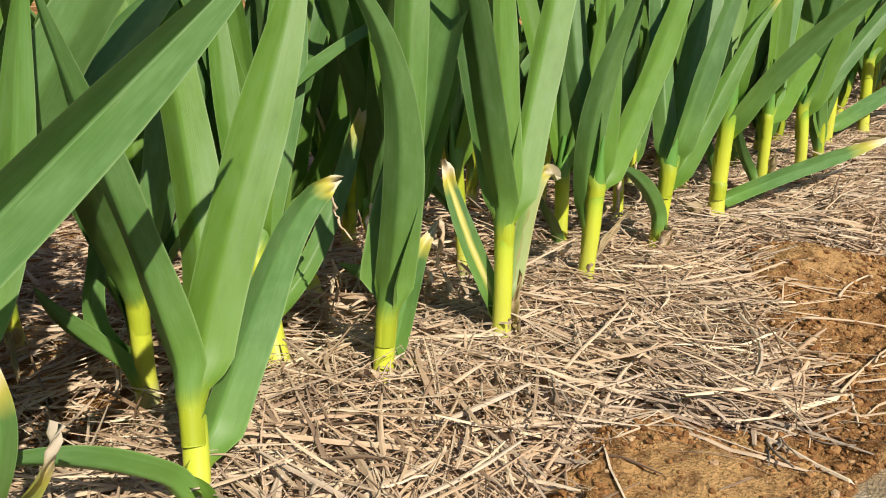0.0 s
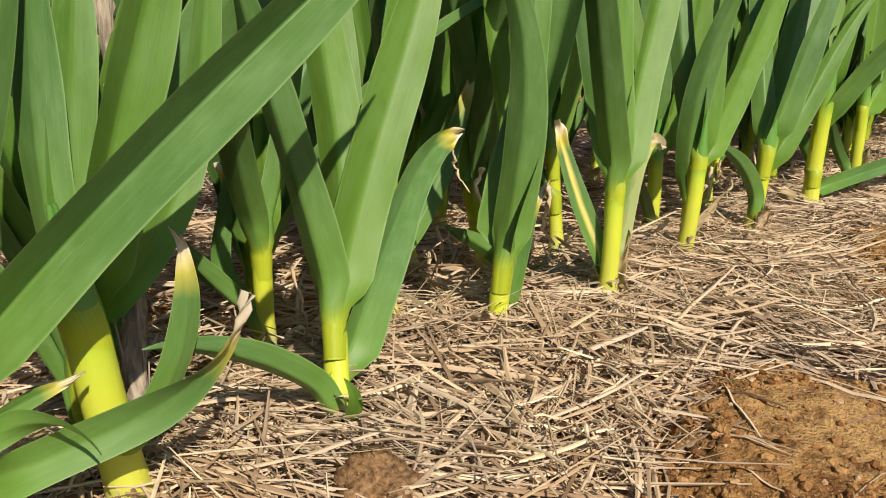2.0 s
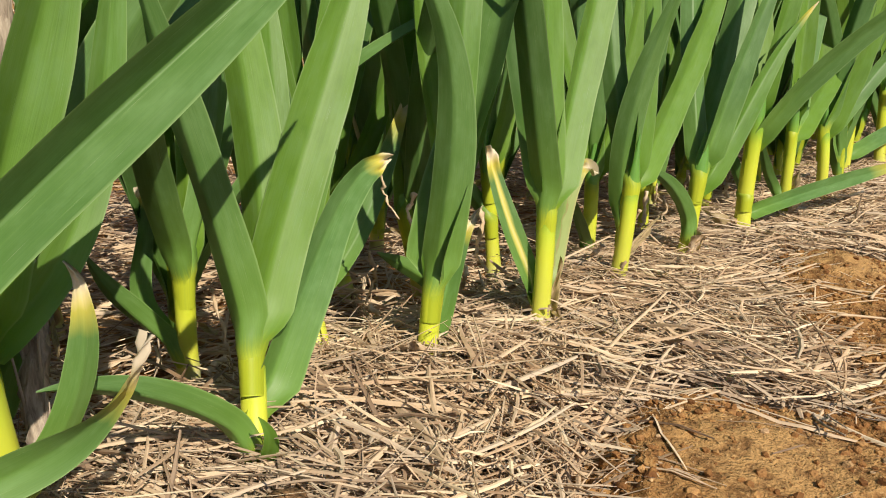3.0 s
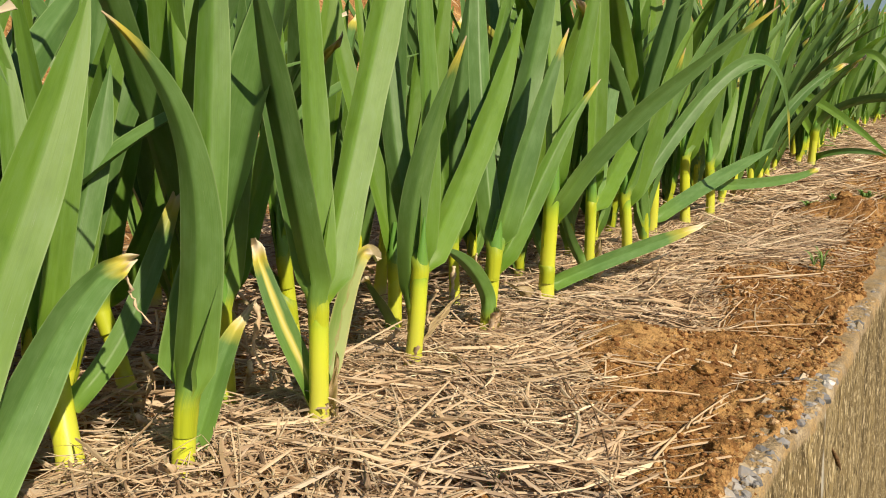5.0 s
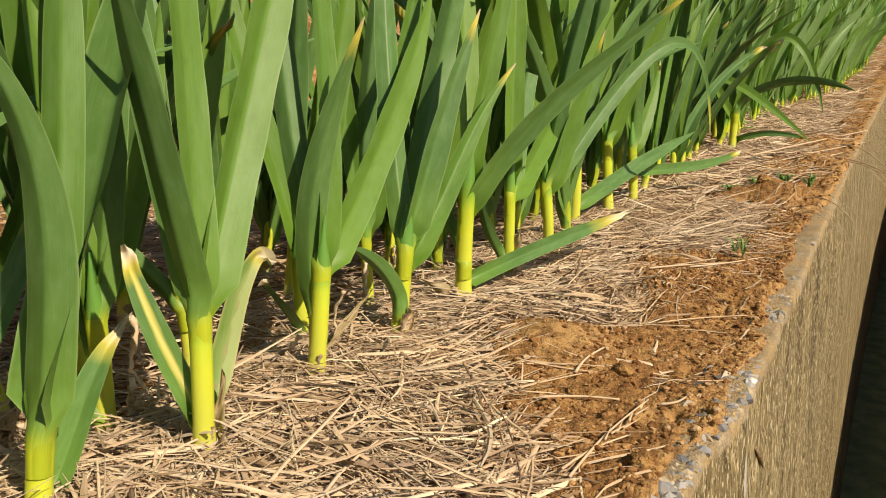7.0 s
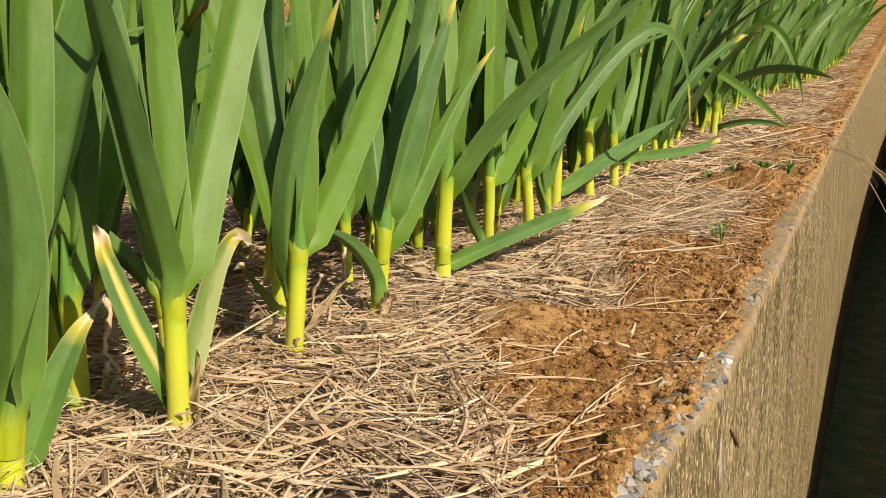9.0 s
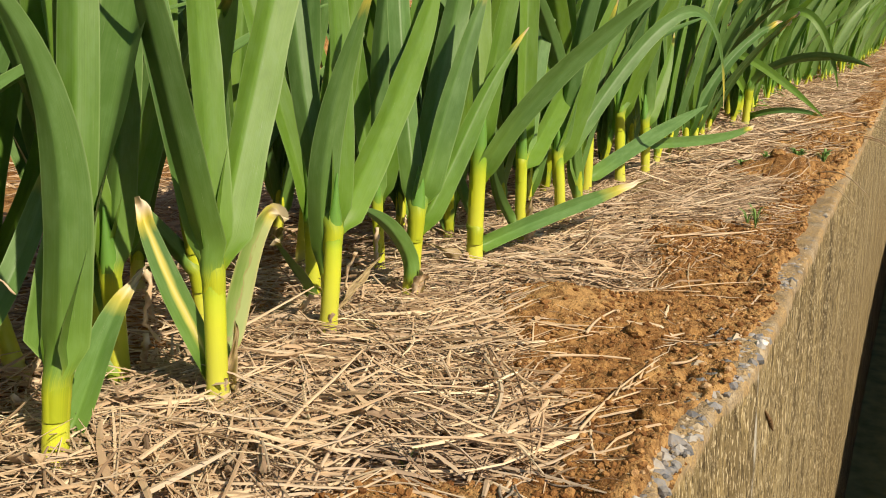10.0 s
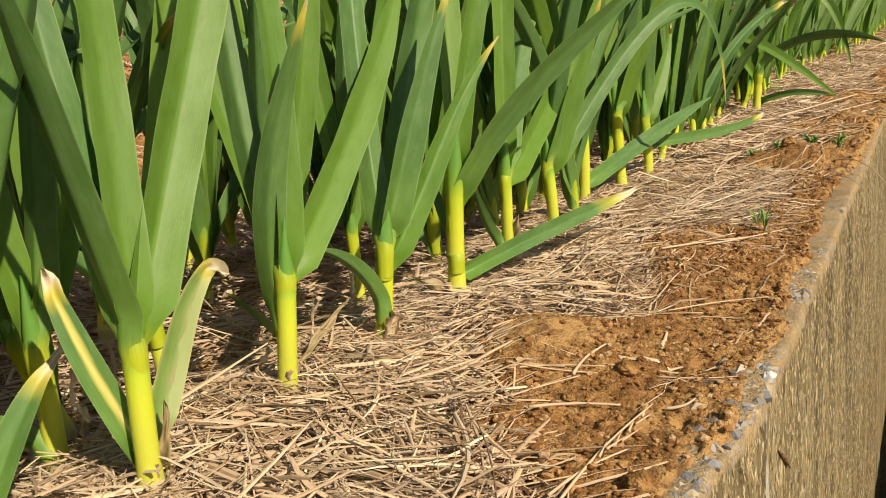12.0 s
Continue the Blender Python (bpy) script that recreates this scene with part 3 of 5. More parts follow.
garlic((-0.387, 0.54, 0), (0.001, 0.002, 0.093), 0.0071, [
    (0.93, (-0.005, -0.016, 0.084), (-0.007, -0.033, 0.165), (-0.007, -0.05, 0.248), 0.030, 92, "blu"),
    (1.00, (-0.02, 0.024, 0.11), (-0.044, 0.041, 0.223), (-0.064, 0.062, 0.335), 0.029, -7, "nor"),
    (0.98, (-0.029, 0.08, 0.122), (-0.039, 0.151, 0.253), (-0.054, 0.219, 0.386), 0.037, -2, "nor"),
    (0.17, (-0.017, -0.007, 0.041), (-0.035, -0.014, 0.082), (-0.046, -0.015, 0.125), 0.019, -22, "str"),
    (0.28, (-0.009, 0.038, 0.031), (-0.03, 0.065, 0.081), (-0.022, 0.11, 0.102), 0.021, -17, "pal"),
    (0.08, (0.008, 0.008, 0.015), (0.011, 0.011, 0.031), (0.01, 0.009, 0.05), 0.009, -47, "dry"),
    (1.00, (-0.032, 0.006, 0.103), (-0.062, 0.012, 0.208), (-0.086, 0.023, 0.311), 0.024, 152, "blu"),
], "garlic plant with a yellow-striped low leaf and dry pale leaf")
garlic((-0.401, 0.687, -0.001), (0.005, 0.006, 0.093), 0.0078, [
    (0.55, (-0.015, -0.011, 0.086), (0.013, 0, 0.164), (0.043, 0.009, 0.242), 0.027, 114, "yel"),
    (0.95, (0.003, 0.02, 0.113), (-0.017, 0.022, 0.23), (-0.025, 0.033, 0.345), 0.027, -10, "nor"),
    (0.95, (-0.013, 0.099, 0.072), (-0.018, 0.184, 0.155), (-0.032, 0.258, 0.251), 0.034, -10, "nor"),
    (0.10, (-0.011, 0.04, 0.014), (-0.015, 0.08, 0.023), (-0.019, 0.122, 0.036), 0.008, -35, "dry"),
    (1.00, (-0.038, 0.004, 0.101), (-0.053, 0.024, 0.21), (-0.078, 0.036, 0.313), 0.024, 124, "blu"),
], "garlic plant with a curved leaf ending in a yellow tip")
garlic((-0.391, 0.812, 0), (0.005, 0.004, 0.087), 0.0076, [
    (0.97, (-0.019, 0.065, 0.115), (-0.013, 0.132, 0.232), (-0.024, 0.188, 0.353), 0.031, 104, "blu"),
    (0.74, (0.016, 0.058, 0.064), (0.017, 0.102, 0.138), (0.046, 0.16, 0.197), 0.026, -20, "tip"),
    (0.20, (0.005, -0.008, 0.032), (-0.008, -0.027, 0.069), (-0.026, -0.055, 0.08), 0.019, 99, "blu"),
    (1.00, (0.011, 0.023, 0.077), (0.021, 0.05, 0.15), (0.038, 0.08, 0.224), 0.031, -20, "yel"),
    (0.07, (0.009, 0.001, 0.006), (0.014, 0.001, 0.011), (0.019, 0.001, 0.021), 0.009, -60, "dry"),
    (1.00, (-0.035, 0.032, 0.115), (-0.065, 0.069, 0.227), (-0.085, 0.11, 0.342), 0.025, 129, "blu"),
], "garlic plant with an arched low leaf and brown leaf tip")
garlic((-0.383, 0.94, -0.001), (0.002, 0.003, 0.131), 0.0086, [
    (0.90, (-0.036, 0.072, 0.12), (-0.071, 0.129, 0.248), (-0.106, 0.189, 0.376), 0.033, -25, "nor"),
    (0.76, (0.041, 0.018, 0.103), (0.133, 0.053, 0.168), (0.213, 0.079, 0.238), 0.025, -35, "yel"),
    (0.36, (-0.029, 0.031, 0.025), (-0.056, 0.058, 0.052), (-0.08, 0.088, 0.082), 0.019, 104, "blu"),
    (0.20, (0.028, 0.105, 0.017), (0.069, 0.204, 0.029), (0.114, 0.3, 0.048), 0.020, -50, "tan"),
    (0.02, (-0.016, -0.01, 0.008), (-0.025, -0.019, 0.024), (-0.039, -0.03, 0.031), 0.016, 124, "dry"),
    (1.00, (0.002, 0.017, 0.095), (0.019, 0.043, 0.183), (0.024, 0.062, 0.278), 0.026, -35, "nor"),
], "garlic plant with a long arching leaf ending in orange")
garlic((-0.378, 1.06, 0), (-0.001, 0.001, 0.117), 0.0068, [
    (0.94, (-0.033, 0.104, 0.113), (-0.037, 0.2, 0.239), (-0.053, 0.295, 0.364), 0.030, 96, "blu"),
    (0.85, (-0.006, 0.106, 0.049), (-0.005, 0.203, 0.104), (-0.013, 0.296, 0.175), 0.032, -23, "nor"),
    (0.20, (-0.019, -0.011, 0.021), (-0.025, -0.017, 0.05), (-0.029, -0.022, 0.08), 0.017, 91, "blu"),
    (0.29, (0.009, 0, 0.011), (0.014, 0, 0.02), (0.015, -0.003, 0.034), 0.012, -68, "dry"),
    (1.00, (-0.009, 0.022, 0.114), (-0.013, 0.044, 0.223), (-0.027, 0.063, 0.335), 0.027, -38, "nor"),
], "upright green garlic plant at the edge of the straw")
garlic((-0.377, 1.203, 0.003), (-0.006, -0.001, 0.098), 0.0076, [
    (0.88, (0.035, 0.14, 0.116), (0.156, 0.216, 0.368), (0.159, 0.336, 0.063), 0.025, -40, "yel"),
    (1.00, (0.005, 0.014, 0.117), (0.027, 0.035, 0.227), (0.056, 0.057, 0.34), 0.030, 69, "blu"),
    (1.00, (-0.029, 0.011, 0.117), (-0.029, 0.03, 0.232), (-0.056, 0.041, 0.348), 0.031, -30, "nor"),
    (0.84, (0.02, 0.019, 0.074), (0.037, 0.035, 0.148), (0.056, 0.053, 0.223), 0.032, -30, "tip"),
], "garlic plant with a leaf arched over to a yellow tip")
garlic((-0.407, 1.413, 0.008), (-0.001, 0.001, 0.119), 0.0081, [
    (0.96, (0.002, 0.009, 0.118), (0.02, 0.024, 0.234), (0.041, 0.039, 0.351), 0.033, 67, "blu"),
    (0.24, (0.033, 0.11, 0.038), (0.075, 0.223, 0.073), (0.125, 0.328, 0.109), 0.026, -57, "blu"),
    (0.03, (0.039, 0.006, 0.004), (0.073, 0.01, 0.023), (0.11, 0.015, 0.035), 0.012, -62, "dry"),
    (0.96, (-0.024, 0.009, 0.116), (-0.01, 0.03, 0.229), (-0.035, 0.038, 0.346), 0.032, -32, "nor"),
], "garlic plant with a low leaf stretched over the straw")
garlic((-0.385, 1.541, 0.011), (-0.008, -0.001, 0.132), 0.0084, [
    (0.93, (0.003, 0.013, 0.119), (0.026, 0.032, 0.236), (0.046, 0.051, 0.353), 0.030, 75, "blu"),
    (0.93, (-0.024, 0.014, 0.12), (-0.019, 0.035, 0.238), (-0.044, 0.049, 0.358), 0.032, -34, "nor"),
    (0.85, (0.02, 0.009, 0.094), (0.062, 0.025, 0.177), (0.095, 0.038, 0.266), 0.029, -34, "nor"),
], "upright garlic plant among many at the bed's edge")
garlic((-0.369, 1.65, 0.014), (-0.006, 0, 0.101), 0.0080, [
    (0.90, (0.005, 0.042, 0.058), (0.019, 0.084, 0.111), (0.014, 0.122, 0.172), 0.031, -36, "tip"),
    (0.59, (0.047, 0.111, 0.001), (0.1, 0.217, -0.011), (0.15, 0.324, 0.02), 0.022, -56, "drt"),
    (1.00, (-0.009, 0.014, 0.126), (0.007, 0.035, 0.247), (0.019, 0.054, 0.372), 0.030, 73, "blu"),
    (1.00, (-0.034, 0.016, 0.129), (-0.029, 0.041, 0.256), (-0.031, 0.066, 0.386), 0.030, -46, "nor"),
], "garlic plant with a brown-tipped leaf and a low dry-ended leaf")
garlic((-0.333, 2.713, 0.038), (0.002, 0.001, 0.108), 0.0115, [
    (0.77, (-0.167, -0.097, 0.251), (0.118, -0.086, 0.04), (0.214, -0.151, -0.043), 0.026, -62, "nor"),
    (0.93, (0.04, -0.023, 0.103), (0.216, -0.05, 0.12), (0.311, -0.079, 0.072), 0.030, 117, "blu"),
    (0.92, (0.049, -0.039, 0.271), (0.164, -0.018, 0.308), (0.236, -0.059, 0.016), 0.025, -72, "nor"),
    (0.19, (0.064, -0.015, 0.03), (0.135, -0.032, 0.037), (0.203, -0.052, 0.017), 0.019, -62, "drt"),
    (0.92, (-0.01, 0.012, 0.165), (-0.005, 0.026, 0.323), (0.013, 0.041, 0.488), 0.032, 97, "blu"),
], "garlic plant with long dark leaves drooping over the soil")
garlic((-0.375, 0.257, -0.006), (-0.023, 0.018, 0.058), 0.0070, [
    (0.98, (-0.012, -0.005, 0.075), (-0.033, -0.022, 0.149), (-0.043, -0.031, 0.224), 0.029, 118, "blu"),
    (1.00, (-0.03, 0.051, 0.083), (-0.097, 0.057, 0.167), (-0.134, 0.092, 0.254), 0.033, 128, "nor"),
    (1.00, (-0.02, 0.04, 0.085), (-0.022, 0.093, 0.166), (-0.038, 0.132, 0.25), 0.035, 118, "nor"),
    (0.45, (-0.026, 0.059, 0.049), (-0.08, 0.134, 0.118), (-0.072, 0.178, 0.116), 0.032, 0, "drt"),
    (0.25, (0.014, -0.03, 0.039), (0, -0.071, 0.065), (-0.01, -0.103, 0.065), 0.019, 143, "blu"),
    (0.05, (0.022, -0.003, 0.021), (0.025, -0.002, 0.031), (0.023, -0.012, 0.045), 0.009, -26, "nor"),
], "thick garlic plant with broad leaves and a bent dry-tipped leaf", 1.14)
garlic((-0.391, 0.146, 0), (-0.003, -0.011, 0.098), 0.0098, [
    (0.94, (-0.002, 0.014, 0.072), (0.002, 0.048, 0.138), (-0.001, 0.066, 0.209), 0.033, 18, "nor"),
    (0.97, (-0.02, -0.011, 0.057), (-0.029, 0.007, 0.117), (-0.045, 0.014, 0.176), 0.027, 128, "blu"),
    (0.35, (0.024, 0.02, 0.011), (0.03, 0.038, 0.075), (0.018, 0.028, 0.1), 0.015, 158, "tan"),
    (0.97, (0.004, 0.073, 0.034), (-0.019, 0.073, 0.128), (-0.031, 0.104, 0.194), 0.020, -1, "nor"),
    (0.97, (-0.021, 0.002, 0.06), (-0.032, 0.026, 0.116), (-0.049, 0.038, 0.175), 0.025, 18, "nor"),
], "leaning thick-stemmed garlic plant beside a dead stalk")
garlic((-0.379, 0.071, 0), (0.001, 0.002, 0.088), 0.0097, [
    (0.97, (0.026, 0.059, 0.075), (0.052, 0.138, 0.139), (0.072, 0.215, 0.207), 0.031, -17, "fol"),
    (0.44, (0.014, 0.044, 0.02), (0.035, 0.095, 0.014), (0.051, 0.107, 0.074), 0.021, 25, "tan"),
    (0.81, (-0.016, 0.022, 0.076), (-0.03, 0.054, 0.147), (-0.049, 0.074, 0.224), 0.023, 170, "blu"),
    (0.55, (-0.006, 0.012, 0.02), (0.003, 0.034, 0.027), (0.011, 0.052, 0.032), 0.009, 30, "tan"),
    (0.45, (-0.001, 0.006, 0.029), (0.027, 0.035, 0.046), (0.048, 0.041, 0.024), 0.013, 60, "blu"),
], "garlic plant with a long diagonal leaf and withered low leaf")
garlic((-0.578, 0.341, -0.032), (-0.002, 0.003, 0.08), 0.0081, [
    (0.94, (0.033, -0.04, 0.086), (0.088, -0.077, 0.165), (0.158, -0.122, 0.228), 0.026, 148, "blu"),
    (0.94, (0.006, 0.03, 0.074), (-0.002, 0.043, 0.148), (-0.008, 0.059, 0.224), 0.025, 178, "blu"),
    (0.07, (-0.008, -0.021, 0.033), (-0.023, -0.047, 0.054), (-0.023, -0.06, 0.095), 0.023, 118, "blu"),
    (0.25, (-0.045, -0.043, 0.039), (-0.019, -0.005, 0.067), (-0.033, -0.011, 0.122), 0.018, -11, "drt"),
    (0.94, (-0.011, 0.021, 0.08), (-0.029, 0.029, 0.158), (-0.044, 0.042, 0.239), 0.025, -1, "nor"),
], "shaded garlic plant of the second row with dark leaves")
garlic((-0.523, 0.427, -0.032), (-0.044, 0.018, 0.088), 0.0092, [
    (0.50, (0.006, 0.066, 0.03), (-0.023, 0.113, 0.111), (-0.033, 0.16, 0.169), 0.019, -40, "tan"),
    (1.00, (-0.006, 0.03, 0.07), (-0.011, 0.061, 0.14), (-0.022, 0.086, 0.21), 0.028, 119, "blu"),
    (1.00, (-0.039, 0.003, 0.077), (-0.052, 0.022, 0.162), (-0.079, 0.031, 0.241), 0.025, -10, "nor"),
    (1.00, (-0.004, 0.017, 0.086), (0.001, 0.04, 0.174), (-0.007, 0.054, 0.261), 0.021, -30, "nor"),
], "second-row garlic plant with a tan-tipped leaf")
garlic((-0.501, 0.557, -0.024), (-0.001, 0, 0.098), 0.0077, [
    (0.95, (0.004, 0.018, 0.102), (0.003, 0.03, 0.206), (0.006, 0.048, 0.311), 0.026, 108, "blu"),
    (1.00, (-0.022, -0.001, 0.098), (-0.042, 0.001, 0.194), (-0.054, 0.011, 0.293), 0.025, -11, "nor"),
    (0.13, (-0.011, -0.012, 0.026), (-0.024, -0.029, 0.034), (-0.04, -0.047, 0.048), 0.019, 138, "blu"),
    (1.00, (0.001, 0.036, 0.075), (0.004, 0.068, 0.148), (-0.005, 0.087, 0.229), 0.025, -11, "nor"),
], "second-row garlic plant half hidden behind another")
garlic((-0.509, 0.814, -0.028), (0, 0.001, 0.09), 0.0077, [
    (0.93, (-0.015, -0.001, 0.117), (-0.004, 0.019, 0.235), (-0.009, 0.025, 0.352), 0.029, 95, "blu"),
    (0.12, (0.013, -0.04, 0.032), (0.029, -0.077, 0.063), (0.046, -0.119, 0.091), 0.017, 105, "drt"),
    (1.00, (-0.026, 0.001, 0.116), (-0.071, -0.015, 0.213), (-0.083, -0.004, 0.331), 0.027, -24, "nor"),
    (1.00, (0.015, 0.037, 0.111), (0.014, 0.061, 0.222), (0.017, 0.086, 0.336), 0.029, -14, "nor"),
], "second-row garlic plant with a short low leaf")
garlic((-0.508, 0.945, -0.024), (-0.003, -0.001, 0.091), 0.0068, [
    (0.93, (-0.014, 0.005, 0.115), (-0.002, 0.027, 0.224), (-0.001, 0.042, 0.34), 0.026, 91, "blu"),
    (0.93, (0.016, 0.029, 0.114), (0.024, 0.053, 0.226), (0.036, 0.078, 0.341), 0.026, -28, "nor"),
    (0.93, (-0.028, 0.007, 0.115), (-0.049, 0.016, 0.226), (-0.073, 0.024, 0.342), 0.025, -48, "nor"),
], "slender second-row garlic plant in the shade")
garlic((-0.655, 0.575, -0.041), (-0.035, 0, 0.084), 0.0087, [
    (0.94, (0.01, -0.015, 0.1), (0.001, -0.011, 0.195), (-0.012, -0.013, 0.291), 0.025, 120, "blu"),
    (0.94, (0.017, 0.001, 0.105), (0.031, 0.038, 0.198), (0.03, 0.059, 0.296), 0.026, -9, "nor"),
    (0.94, (0.051, 0.051, 0.092), (0.043, 0.066, 0.197), (0.035, 0.083, 0.3), 0.026, -9, "nor"),
], "third-row garlic plant leaning among the others")
garlic((-0.572, 0.722, -0.036), (-0.008, -0.006, 0.112), 0.0078, [
    (0.95, (-0.012, -0.004, 0.1), (-0.02, 0.002, 0.205), (-0.028, 0.004, 0.31), 0.026, 118, "blu"),
    (1.00, (0.012, 0.03, 0.1), (0.018, 0.05, 0.21), (0.012, 0.08, 0.32), 0.025, -12, "nor"),
    (0.55, (-0.03, -0.022, 0.045), (-0.055, -0.04, 0.085), (-0.085, -0.062, 0.1), 0.020, 130, "drt"),
    (1.00, (-0.03, 0.015, 0.11), (-0.05, 0.02, 0.21), (-0.075, 0.035, 0.31), 0.024, -20, "nor"),
], "inner-row garlic plant with a sunlit yellow-green stem")
garlic((-0.662, 0.996, -0.036), (0.012, 0.006, 0.12), 0.0085, [
    (0.95, (-0.01, 0, 0.1), (-0.012, 0.01, 0.21), (-0.02, 0.014, 0.32), 0.028, 110, "blu"),
    (1.00, (0.016, 0.03, 0.105), (0.02, 0.05, 0.215), (0.022, 0.075, 0.33), 0.027, -22, "nor"),
    (1.00, (-0.03, 0.012, 0.11), (-0.052, 0.02, 0.22), (-0.08, 0.03, 0.33), 0.026, -30, "nor"),
], "inner-row garlic plant with a leaning stem in straw")

# ---- ground ----
def spaced(*stretches):
    out = [np.array([stretches[0][0]])]
    for a, b, n in stretches:
        out.append(np.linspace(a, b, n + 1)[1:])
    return np.concatenate(out)


def build_ground():
    u = spaced((0.004, 0.20, 125), (0.20, 0.34, 20), (0.34, 1.5, 50), (1.5, 4.0, 40), (4.0, 80, 14))
    y = spaced((-60, -2, 10), (-2, 0.1, 40), (0.1, 1.4, 820), (1.4, 3.0, 160), (3.0, 8.0, 120), (8.0, 20.0, 60), (20.0, 90.0, 14))
    U, Y = np.meshgrid(u, y)
    X = edge_x(Y) - U
    Z = soil_z(X, Y)
    Z = np.where(U > 4, np.minimum(Z, 1.5), Z)
    verts = np.stack([X, Y, Z], -1).reshape(-1, 3)
    me = np_mesh("ground", verts, grid_quads(len(y), len(u)), SOIL, True)
    float_attribute(me, "crust", np.maximum(packed(X, Y), 0.8 * sstep(0.045, 0.015, U + 0.02 * vnoise(X, Y, 30, 71, 3))).reshape(-1))
    tagged(part("ground", me), "reddish-brown crumbly soil of a raised vegetable bed", "ground", "", "structure")


def build_wall():
    y = spaced((-60, -6, 10), (-6, 0.2, 30), (0.2, 2.4, 420), (2.4, 8.0, 200), (8.0, 18.0, 40), (18.0, 90.0, 20))
    # down the face from the back of the top
    prof = [(0.07, -0.3), (0.07, -0.10), (0.058, -0.06), (0.052, -0.036), (0.046, -0.014), (0.040, -0.005), (0.032, -0.002), (0.024, -0.0005), (0.016, 0.0), (0.010, 0.0), (0.006, 0.0), (0.003, -0.0005), (0.0012, -0.002), (0.0, -0.006), (-0.001, -0.02), (-0.002, -0.04),
            (-0.004, -0.08), (-0.008, -0.16), (-0.014, -0.3), (-0.022, -0.5), (-0.034, -0.8), (-0.045, -1.15), (-0.055, -1.55)]
    u, z = np.array([p[0] for p in prof]), np.array([p[1] for p in prof])
    Y, U = np.meshgrid(y, u, indexing="ij")
    Z = np.tile(z, (len(y), 1))
    chip = np.maximum(0, vnoise(Y, Y * 0.2, 9, 21, 4)) ** 1.5
    lip = sstep(0.03, 0.0, U) * sstep(-0.10, 0.0, Z)
    broken = np.exp(-((Y - 0.56) / 0.05) ** 2) * 0.006
    X = edge_x(Y) - U - lip * (0.006 * chip + broken) - 0.0025 * vnoise(Y, Z, 40, 22, 3) - 0.0015 * vnoise(Y, Z, 130, 23, 2)
    Zt = Z + bed_z(0 * Y, Y) - lip * 0.008 * chip + (0.001 + 0.0022 * vnoise(X, Y, 90, 24, 3)) * (Z > -0.02)
    verts = np.stack([X, Y, Zt], -1).reshape(-1, 3)
    me = np_mesh("wall_east", verts, grid_quads(len(y), len(u)), CONCRETE, True)
    float_attribute(me, "cap", sstep(-0.014, -0.003, Z).reshape(-1))
    tagged(part("wall_east", me), "old weathered concrete retaining wall with vertical streaks", "wall", "", "structure")


def box_mesh(name, x0, x1, y0, y1, z0, z1, mat):
    bm = bmesh.new()
    bmesh.ops.create_cube(bm, size=1)
    for q in bm.verts:
        q.co = Vector((x0 if q.co.x < 0 else x1, y0 if q.co.y < 0 else y1, z0 if q.co.z < 0 else z1))
    bmesh.ops.bevel(bm, geom=bm.edges[:], offset=0.01, segments=2, affect="EDGES")
    me = bpy.data.meshes.new(name)
    bm.to_mesh(me)
    bm.free()
    me.materials.append(mat)
    return me


build_ground()
build_wall()
tagged(part("ground_east", box_mesh("ground_east", 1.09, 80, -60, 90, -0.6, -0.22, SOIL)), "bare brown field beyond the ditch", "ground", "", "structure")
tagged(part("ditch_floor", box_mesh("ditch_floor", -0.3, 1.05, -60, 90, -1.7, -1.45, DITCH)), "dark shaded floor of the ditch below the wall", "ground", "", "structure")
# unseen wall, added to shade the ditch and the lower wall face
tagged(part("wall_channel", box_mesh("wall_channel", 0.80, 1.1, -60, 90, -1.7, -0.20, CONCRETE)), "unseen plain wall across the ditch, added to cast shade", "wall", "", "structure")


# ---- straw ----
def straw_mesh(name, x, y, lift, length, width, heading, mat=None, points=6, tilt=0.0):
    n = len(x)
    t = np.linspace(-0.5, 0.5, points)[None, :]
    curve = RNG.normal(0, 0.20, n)[:, None]
    ang = heading[:, None] + curve * t * 2
    step = (length / (points - 1))[:, None]
    px, py = np.cumsum(np.cos(ang) * step, 1), np.cumsum(np.sin(ang) * step, 1)
    px, py = px - px.mean(1, keepdims=True) + x[:, None], py - py.mean(1, keepdims=True) + y[:, None]
    pz = bed_z(px, py) * 0.5 + bed_z(x, y)[:, None] * 0.5 + lift[:, None] + RNG.normal(0, 1, (n, 1)) * t * length[:, None] * tilt
    pz = pz + RNG.normal(0, 0.0007, (n, points))
    floor_z = soil_z(px, py) + 0.0008
    pz = np.maximum(pz, floor_z)
    roll = RNG.uniform(-0.9, 0.9, (n, 1))
    hw = (width * 0.5)[:, None] * (1 - 0.5 * np.abs(t * 2) ** 3)
    sx, sy = -np.sin(ang), np.cos(ang)
    off = [(1, 0), (0.1, 0.55), (-1, 0), (-0.1, -0.55)]
    rings = []
    for a, b in off:
        la, lb = a * np.cos(roll) - b * np.sin(roll), a * np.sin(roll) + b * np.cos(roll)
        rings.append(np.stack([px + sx * la * hw, py + sy * la * hw, pz + lb * hw + width[:, None] * 0.3], -1))
    verts = np.stack(rings, 2)
    base = (np.arange(n) * points * 4)[:, None, None]
    quads = (base + grid_quads(points, 4, True)[None]).reshape(-1, 4)
    return np_mesh(name, verts.reshape(-1, 3), quads, mat or STRAW, False)


def scatter(count, x0, x1, y0, y1, keep):
    x, y = RNG.uniform(x0, x1, count), RNG.uniform(y0, y1, count)
    ok = RNG.random(count) < keep(x, y)
    return x[ok], y[ok]


